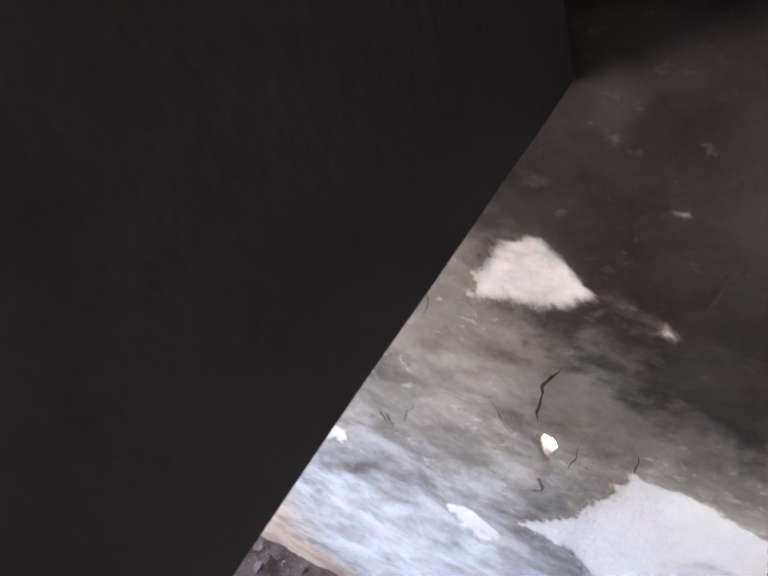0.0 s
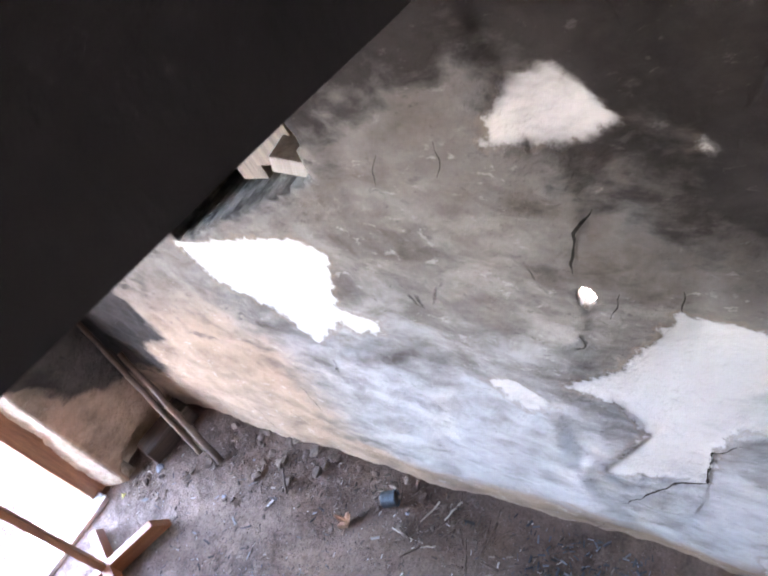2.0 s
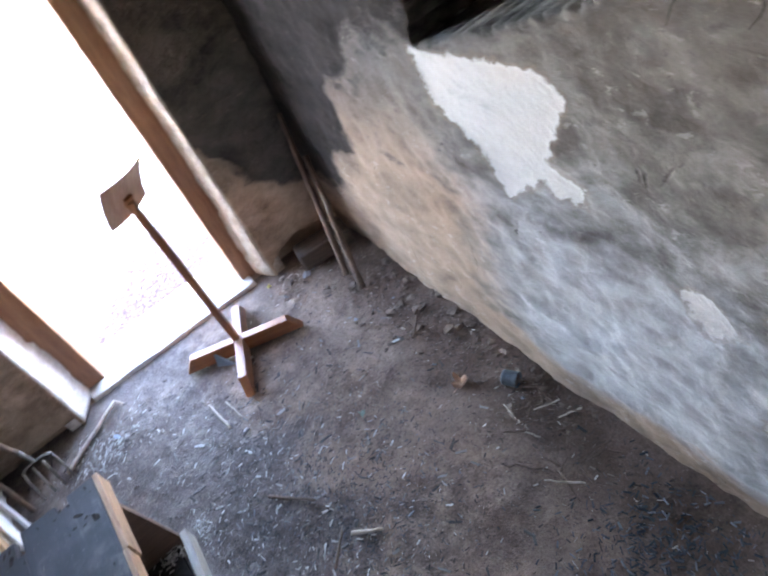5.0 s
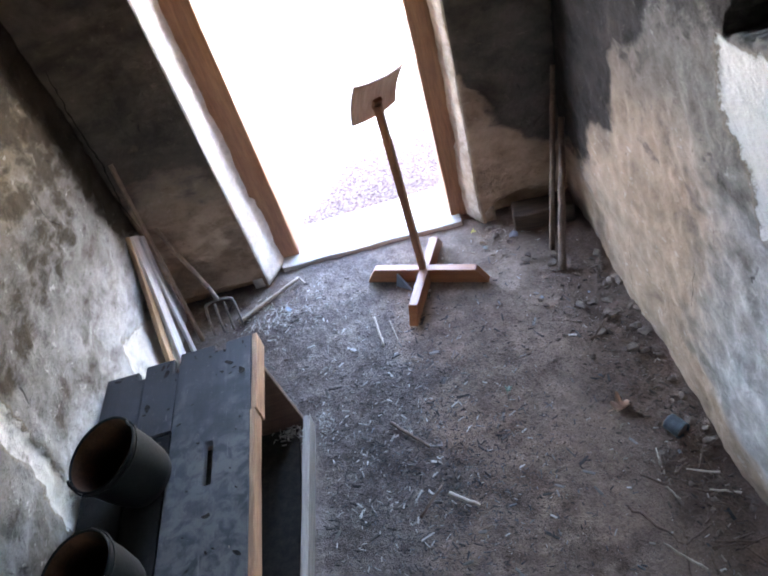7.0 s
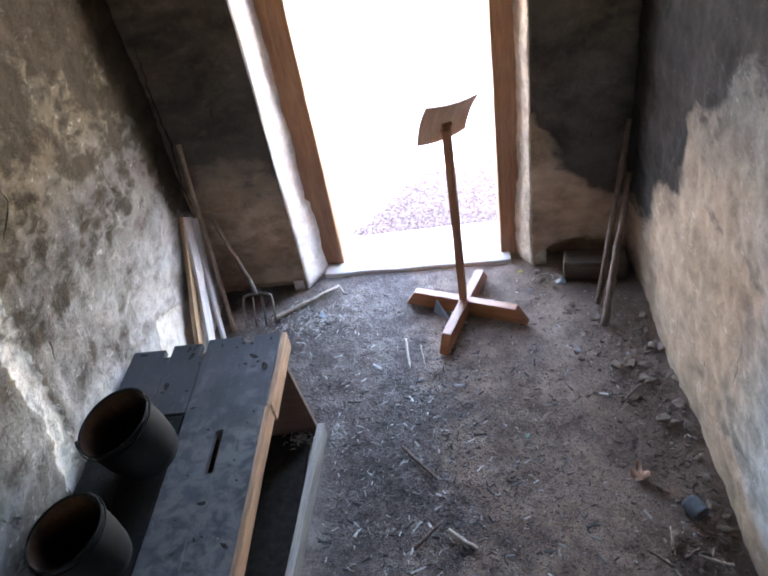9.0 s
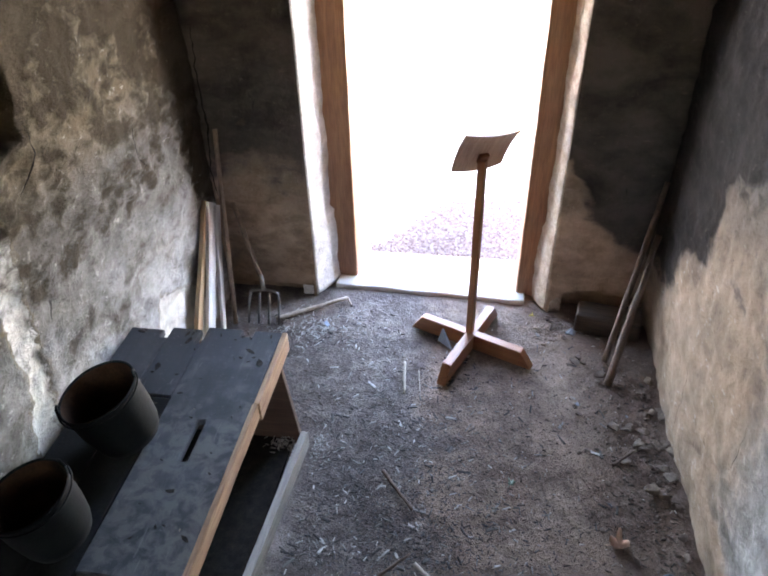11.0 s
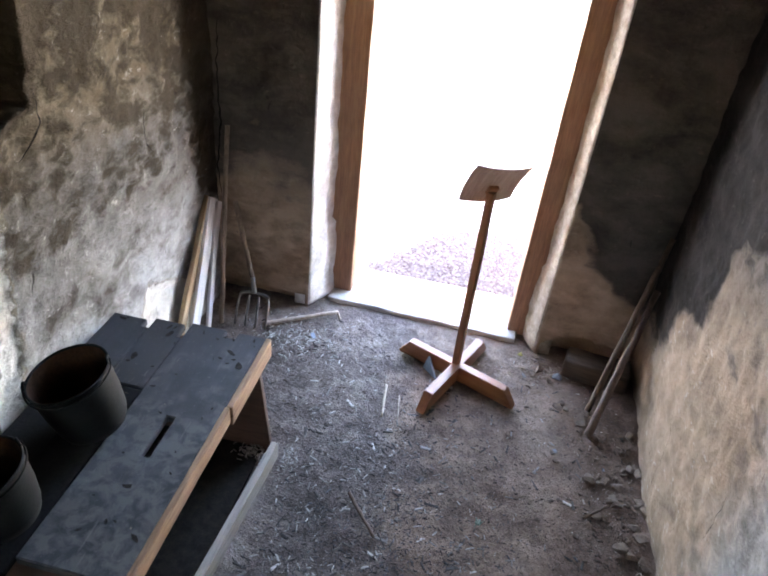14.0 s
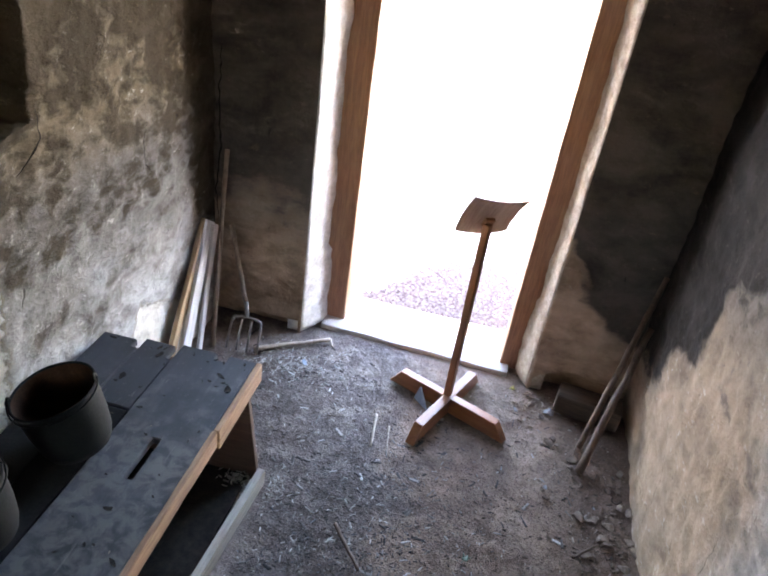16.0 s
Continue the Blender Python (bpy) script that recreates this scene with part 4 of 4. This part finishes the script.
def pitchfork():
    root = thing("pitchfork", "worn grey four-tined fork leaning tines down in the corner", "fork", (-0.662, 0.046, 0.0))
    root.scale = (1.15, 1.0, 1.12)
    for k in range(4):
        x = -0.054 + 0.036 * k
        pts = [(x, -0.02, 0.004), (x, 0.0, 0.045), (x * 0.98, 0.022, 0.085), (x * 0.9, 0.032, 0.105)]
        part("tine", tube(pts, 0.0042, 8, 1.15), STEEL, root)
    arc = [(0.05 * math.cos(a), 0.032 + 0.006 * math.sin(a), 0.103 + 0.014 * math.sin(a)) for a in [math.pi * k / 12 for k in range(13)]]
    part("shoulder", tube(arc, 0.0055, 8), STEEL, root)
    part("socket", tube([(0, 0.036, 0.115), (-0.012, 0.055, 0.17)], 0.008, 10), STEEL, root)
    part("handle", tube(wander((-0.012, 0.055, 0.165), (-0.105, 0.158, 0.40), 10, 0.003, 4), 0.0085, 10, 0.95, 0.1), TOOLWOOD, root, "dry grey wooden handle")


pitchfork()
rod("stick", (-0.618, 0.052, 0.012), (-0.358, 0.222, 0.014), 0.009, PALESTICK, "pale peeled stick lying before the wall", "stick", 0.004, 6)
rod("twig", (-0.358, 0.222, 0.016), (-0.338, 0.190, 0.006), 0.005, PALESTICK, "short pale bent twig end", "twig", 0.001, 7)

# ---- east corner ----
rod("pole", (0.650, -0.042, 0.01), (0.785, 0.21, 0.62), 0.0115, STICK, "grey stripped pole leaning in the sooty corner", "pole", 0.003, 8, 0.8, 14, "poles in the corner")
rod("pole", (0.646, -0.165, 0.01), (0.785, 0.155, 0.44), 0.014, STICK, "crooked bark pole leaning in the sooty corner", "pole", 0.006, 9, 0.75, 14, "poles in the corner")
bm = box((0.24, 0.10, 0.085), (0, 0, 0), 0.008, 6, 0.006)
ob = link("timber_block", bm, BLOCKWOOD)
ob.matrix_world = pose(0.68, 0.16, 0.043, 0, 0, -8)
tagged(ob, "dark rotten timber block under the wall", "timber")


def pebble(name, at, size, mat, label, cat, seed, group=""):
    bm = bmesh.new()
    r = random.Random(seed * 7 + 1)
    flat, narrow = r.uniform(0.28, 0.62), r.uniform(0.5, 0.95)
    for _ in range(13):
        q = Vector((r.gauss(0, 1), r.gauss(0, 1), r.gauss(0, 1))).normalized() * r.uniform(0.8, 1.15)
        bm.verts.new((q.x * size, q.y * size * narrow, q.z * size * flat))
    hull = bmesh.ops.convex_hull(bm, input=bm.verts)
    bmesh.ops.delete(bm, geom=list({v for v in hull["geom_interior"] if isinstance(v, bmesh.types.BMVert)}), context="VERTS")
    bmesh.ops.bevel(bm, geom=list(bm.edges), offset=size * 0.07, segments=1, affect="EDGES")
    ob = link(name, bm, mat, smooth=False)
    low = min(v.co.z for v in ob.data.vertices)
    ob.matrix_world = pose(at[0], at[1], floor_height(*at) - low * 0.8, 0, 0, seed * 47)
    return tagged(ob, label, cat, group)


pebble("stone", (0.545, 0.115), 0.027, BLUESTONE, "blue-grey stone by the timber block", "stone", 1)
rng = random.Random(11)
for n in range(170):
    y = rng.uniform(-1.25, 0.05)
    x = 0.81 - abs(rng.gauss(0, 0.10))
    if x < 0.42 or (y > -0.1 and x > 0.6):
        continue
    pebble("stone", (x, y), rng.uniform(0.007, 0.014) * (1 + 1.0 * (rng.random() > 0.75)), STONE if n % 19 else BLUESTONE, "broken plaster stone at the foot of the wall", "stone", n + 3, "rubble along the wall")
for n, (x, y, s) in enumerate(((0.475, 0.14, 0.022), (0.515, 0.08, 0.018), (0.548, -0.042, 0.024), (0.525, -0.06, 0.014), (0.46, 0.19, 0.017), (0.56, -0.02, 0.018), (0.575, -0.05, 0.014), (0.71, -0.42, 0.03), (0.735, -0.36, 0.027), (0.69, -0.5, 0.017))):
    pebble("stone", (x, y), s, STONE, "pale lump of fallen plaster on the floor", "stone", n + 70, "rubble along the wall")


def leaf(at, size, mat, label, turn):
    bm = bmesh.new()
    lobes = 5
    ring = []
    n = 40
    for k in range(n):
        a = 2 * math.pi * k / n
        r = size * (0.52 + 0.42 * abs(math.cos(lobes * a / 2)) ** 1.5)
        ring.append((r * math.cos(a), r * math.sin(a)))
    c0 = bm.verts.new((0, 0, 0.004))
    vs_ = [bm.verts.new((x, y, 0.004 + 1.5 * y * y / size + 0.3 * x * x / size + 0.004 * noise.noise(Vector((x * 60, y * 60, 1))))) for x, y in ring]
    for k in range(n):
        bm.faces.new((c0, vs_[k], vs_[(k + 1) % n]))
    ext = bmesh.ops.extrude_face_region(bm, geom=list(bm.faces))
    bmesh.ops.translate(bm, vec=(0, 0, -0.0012), verts=[v for v in ext["geom"] if isinstance(v, bmesh.types.BMVert)])
    stem = tube(wander((0, 0, 0.004), (-size * 1.2, size * 0.3, 0.002), 5, 0.003, 3), 0.0012, 6)
    me = bpy.data.meshes.new("stem")
    stem.to_mesh(me)
    stem.free()
    bm.from_mesh(me)
    bmesh.ops.recalc_face_normals(bm, faces=bm.faces)
    ob = link("fallen_leaf", bm, mat)
    ob.matrix_world = pose(at[0], at[1], floor_height(*at), 0, 0, turn)
    return tagged(ob, label, "leaf")


YELLOWLEAF = plain("yellow_leaf", (0.5, 0.4, 0.08), (0.7, 0.6, 0.16), 60, 300, 0.6)
leaf((0.607, -0.79), 0.033, LEAF, "dry curled orange-brown lobed leaf on the earth", 20)
leaf((0.40, 0.215), 0.010, YELLOWLEAF, "small yellow leaf by the doorsill", 10)
leaf((0.31, -0.62), 0.014, GREENLEAF, "small dull green leaf on the earth", 70)


ob = link("plastic_scrap", flake(0.034, 0.018, 77), PLASTIC, smooth=False)
ob.matrix_world = pose(-0.41, 0.053, floor_height(-0.41, 0.053) + 0.006, 12, 0, 40)
tagged(ob, "crumpled pale blue plastic scrap among shavings", "scrap")


def tin_can(at):
    root = thing("crushed_can", "tarnished blue-grey tin can lying by the wall", "can", (at[0], at[1], 0.034), 25)
    prof = [(0, 0), (0.028, 0), (0.031, 0.004), (0.031, 0.012), (0.030, 0.02), (0.031, 0.035), (0.030, 0.05), (0.031, 0.062), (0.032, 0.068), (0.029, 0.069), (0.028, 0.055), (0.0, 0.053)]
    bm = lathe(prof, 28, 0.003)
    ob = part("can_body", bm, TIN, root)
    ob.matrix_local = pose(0, 0.026, -0.006, 90, 0, 0) @ Matrix.Diagonal((0.8, 0.8, 0.75, 1))
    part("can_dirt", lathe([(0, 0.0), (0.024, 0.001), (0.026, 0.004), (0, 0.007)], 20, 0.003), BLOCKWOOD, root, "dark disc set in the open end").matrix_local = pose(0, -0.018, -0.006, 90, 0, 0) @ Matrix.Diagonal((0.8, 0.8, 0.8, 1))


tin_can((0.712, -0.92))
rod("twig", (0.50, -1.10, 0.006), (0.585, -1.235, 0.010), 0.004, STICK, "thin forked dry twig on the floor", "twig", 0.012, 12, 0.6, 10, "dry twigs")
rod("twig", (0.585, -1.235, 0.010), (0.56, -1.33, 0.006), 0.004, STICK, "thin dry twig on the floor", "twig", 0.008, 13, 0.6, 8, "dry twigs")
rod("twig", (0.585, -1.235, 0.010), (0.68, -1.20, 0.010), 0.003, STICK, "thin dry twig on the floor", "twig", 0.008, 14, 0.6, 8, "dry twigs")
rng = random.Random(21)
for n in range(30):
    x, y, a, l = rng.uniform(0.60, 0.78), rng.uniform(-1.34, -1.02), rng.uniform(0, 3.14), rng.uniform(0.04, 0.11)
    rod("twig", (x, y, 0.010 + 0.0009 * n), (min(0.8, x + l * math.cos(a)), y + l * math.sin(a), 0.014 + 0.0009 * n), rng.uniform(0.002, 0.005), PALESTICK if n % 6 == 0 else STICK, "broken dry twig in a heap by the wall", "twig", 0.006, n + 30, 0.7, 6, "dry twigs")

rod("stick", (-0.085, -0.63, 0.008), (0.02, -0.76, 0.008), 0.006, STICK, "grey broken stick on the earth floor", "stick", 0.004, 41, 0.8, 8, "loose sticks")
rod("stick", (-0.075, -0.13, 0.006), (-0.06, -0.29, 0.006), 0.005, PALESTICK, "pale straight splinter of wood on the floor", "stick", 0.002, 42, 0.8, 8, "loose sticks")
rod("stick", (-0.02, -0.17, 0.005), (-0.005, -0.28, 0.005), 0.0025, PALESTICK, "thin pale straw on the floor", "straw", 0.002, 43, 0.8, 8, "loose sticks")
rod("stick", (0.045, -0.93, 0.008), (0.12, -0.99, 0.008), 0.007, PALESTICK, "pale broken stick among chips", "stick", 0.003, 44, 0.7, 6, "loose sticks")
rod("stick", (-0.05, -0.98, 0.008), (0.03, -0.90, 0.008), 0.005, STICK, "grey stick among chips", "stick", 0.003, 45, 0.7, 6, "loose sticks")
rod("stick", (0.62, -0.52, 0.008), (0.70, -0.45, 0.010), 0.005, STICK, "grey stick among rubble", "stick", 0.003, 46, 0.7, 6, "loose sticks")

# ---- litter on the floor ----
def litter(name, count, seed, spot, length, mat, label, flat=0.35):
    """Chips and crumbs, each a small wedge, scattered on the earth."""
    rng = random.Random(seed)
    verts, faces = [], []
    for _ in range(count):
        x, y = spot(rng)
        l, w = length(rng), 0.0
        w = l * rng.uniform(0.10, 0.32)
        h = w * flat + 0.0012
        a = rng.uniform(0, math.pi)
        ca, sa = math.cos(a), math.sin(a)
        z = floor_height(x, y) - 0.0008
        tilt = rng.uniform(-0.15, 0.15)
        b = len(verts)
        for px, py, pz in ((-l, -w, 0), (l, -w * 0.6, 0), (l * 0.8, w, 0), (-l * 0.9, w * 0.8, 0), (-l * 0.85, -w * 0.7, h), (l * 0.8, -w * 0.4, h * 0.9), (l * 0.7, w * 0.7, h), (-l * 0.8, w * 0.6, h * 0.8)):
            verts.append((x + (px * ca - py * sa) / 2, y + (px * sa + py * ca) / 2, z + pz + tilt * px * 0.5))
        faces += [tuple(b + i for i in f) for f in ((3, 2, 1, 0), (4, 5, 6, 7), (0, 1, 5, 4), (1, 2, 6, 5), (2, 3, 7, 6), (3, 0, 4, 7))]
    me = bpy.data.meshes.new(name)
    me.from_pydata(verts, [], faces)
    me.materials.append(mat)
    return tagged(new(name, me), label, "litter", kind="stuff")


def island(name, stops, rough=0.9):
    m, nt, b = nodes_of(name)
    r = nt.nodes.new("ShaderNodeNewGeometry").outputs["Random Per Island"]
    nt.links.new(ramp_of(nt, r, stops), b.inputs["Base Color"])
    b.inputs["Roughness"].default_value = rough
    return m


CHIPS = island("assorted_chips", [(0.0, (0.026, 0.024, 0.023)), (0.5, (0.085, 0.077, 0.07)), (0.82, (0.23, 0.21, 0.195)), (1.0, (0.58, 0.54, 0.5))])
CHAR = island("charred_rubble", [(0.0, (0.022, 0.023, 0.025)), (0.75, (0.075, 0.078, 0.084)), (1.0, (0.22, 0.225, 0.235))])
PALECHIP = island("pale_straw", [(0.0, (0.2, 0.19, 0.17)), (1.0, (0.5, 0.48, 0.44))])
GRIT = island("assorted_grit", [(0.0, (0.035, 0.026, 0.020)), (0.72, (0.13, 0.098, 0.077)), (0.93, (0.26, 0.205, 0.165)), (1.0, (0.62, 0.56, 0.5))])
PLASTERBIT = island("plaster_crumbs", [(0.0, (0.12, 0.08, 0.055)), (0.6, (0.28, 0.2, 0.145)), (1.0, (0.5, 0.4, 0.32))])
PEBBLES = island("pink_grey_gravel", [(0.0, (0.14, 0.088, 0.078)), (0.5, (0.225, 0.16, 0.146)), (1.0, (0.36, 0.29, 0.265))])


def in_room(rng, cx, cy, sx, sy):
    while True:
        x, y = rng.gauss(cx, sx), rng.gauss(cy, sy)
        if -0.33 < x < 0.79 and -1.75 < y < 0.22 or (-0.85 < x < -0.33 and -0.5 < y < 0.2):
            return x, y


litter("wood_chips", 1500, 23, lambda r: in_room(r, 0.02, -0.92, 0.19, 0.20), lambda r: r.uniform(0.004, 0.015) * (1 + 0.8 * (r.random() > 0.95)), CHAR, "dark bluish chips trodden into the earth")
litter("wood_chips", 2600, 3, lambda r: in_room(r, -0.08, -0.75, 0.22, 0.32), lambda r: r.uniform(0.005, 0.019) * (1 + 0.8 * (r.random() > 0.93)), CHIPS, "scattered wood chips and splinters on the earth floor")
litter("wood_chips", 260, 4, lambda r: in_room(r, -0.45, 0.02, 0.16, 0.10), lambda r: r.uniform(0.006, 0.024), CHIPS, "pale wood chips by the west corner")
litter("straw", 110, 12, lambda r: in_room(r, -0.31, -0.55, 0.02, 0.04), lambda r: r.uniform(0.005, 0.016), PALECHIP, "pale straw clump by the bench rail", 0.2)
litter("straw", 90, 31, lambda r: (r.gauss(-0.415, 0.022), r.gauss(-0.585, 0.016)), lambda r: r.uniform(0.008, 0.02), PALECHIP, "pale straw clump inside the bench", 0.3).location.z = 0.034
litter("straw", 240, 33, lambda r: in_room(r, -0.47, 0.03, 0.09, 0.05), lambda r: r.uniform(0.008, 0.028), PALECHIP, "pale shavings by the peeled stick", 0.25)
litter("fallen_plaster", 130, 34, lambda r: in_room(r, 0.47, 0.15, 0.045, 0.05), lambda r: r.uniform(0.006, 0.022), PLASTERBIT, "tan plaster crumbs fallen beside the doorway", 0.8)
litter("straw", 260, 8, lambda r: in_room(r, 0.1, -0.5, 0.35, 0.5), lambda r: r.uniform(0.015, 0.05), CHIPS, "bits of straw on the earth floor", 0.1)
litter("charred_rubble", 700, 15, lambda r: in_room(r, 0.60, -1.55, 0.13, 0.11), lambda r: r.uniform(0.007, 0.026), CHAR, "dark bluish charred rubble heap by the wall", 0.8)
litter("grit", 11000, 5, lambda r: in_room(r, 0.1, -0.7, 0.5, 0.6), lambda r: r.uniform(0.003, 0.008) * (1 + 1.2 * (r.random() > 0.93)), GRIT, "loose grit and crumbs over the earth floor", 0.7)
litter("wall_rubble", 700, 6, lambda r: in_room(r, 0.72, -0.7, 0.08, 0.5), lambda r: r.uniform(0.005, 0.022), GRIT, "crumbled plaster along the foot of the wall", 0.6)


BED = [(-0.37, 0.64), (-0.16, 0.93), (-0.06, 1.13), (0.05, 1.2), (0.6, 1.27), (1.5, 1.3), (1.5, 0.62), (0.3, 0.63)]


def gravel():
    """A low bed of pinkish gravel before the door, thinning out at its edge."""
    rng = random.Random(9)
    verts = [(x, y, -0.0475) for x, y in BED]
    faces = [tuple(range(len(BED)))]
    for _ in range(22000):
        x, y = rng.uniform(-0.45, 1.5), rng.uniform(0.58, 1.36)
        if inside(BED, x, y) < rng.gauss(-0.005, 0.022):
            continue
        s = rng.uniform(0.004, 0.010)
        b = len(verts)
        c = [(s * (1 + 0.3 * rng.random()), 0, 0), (-s, 0, 0), (0, s * (0.7 + 0.4 * rng.random()), 0), (0, -s, 0), (0, 0, s * 0.8), (0, 0, -s * 0.5)]
        a = rng.uniform(0, 6)
        lift = rng.uniform(0, 0.006)
        verts += [(x + p[0] * math.cos(a) - p[1] * math.sin(a), y + p[0] * math.sin(a) + p[1] * math.cos(a), -0.046 + lift + p[2]) for p in c]
        faces += [tuple(b + i for i in f) for f in ((0, 2, 4), (2, 1, 4), (1, 3, 4), (3, 0, 4), (2, 0, 5), (1, 2, 5), (3, 1, 5), (0, 3, 5))]
    me = bpy.data.meshes.new("gravel")
    me.from_pydata(verts, [], faces)
    me.materials.append(PEBBLES)
    tagged(new("gravel", me), "pinkish grey gravel bed outside the doorway", "gravel", kind="stuff")


gravel()

# ---- what stands in the east niche ----
bm = box((0.03, 0.07, 0.5), (0, 0, 0.25), 0.003, 6, 0.002)
ob = link("niche_post", bm, NICHEWOOD, smooth=False)
ob.matrix_world = pose(XR + 0.09, -1.10, 1.215, 0, 0, 0)
tagged(ob, "dull brown upright board standing in the niche", "board")
bm = box((0.016, 0.125, 0.46), (0, 0, 0.23), 0.003, 6, 0.002)
ob = link("niche_board", bm, NICHEWOOD, smooth=False)
ob.matrix_world = pose(XR + 0.075, -1.20, 1.255, 0, 0, 0)
tagged(ob, "dull brown board standing in the niche", "board")

bm = box((0.07, 0.11, 0.035), (0, 0, 0.0175), 0.004, 4, 0.002)
ob = link("wood_offcut", bm, GREYWOOD, smooth=False)
ob.matrix_world = pose(XR + 0.05, -1.29, 1.27, 20, 0, 8)
tagged(ob, "greyed wood offcut lying on the niche sill", "offcut")
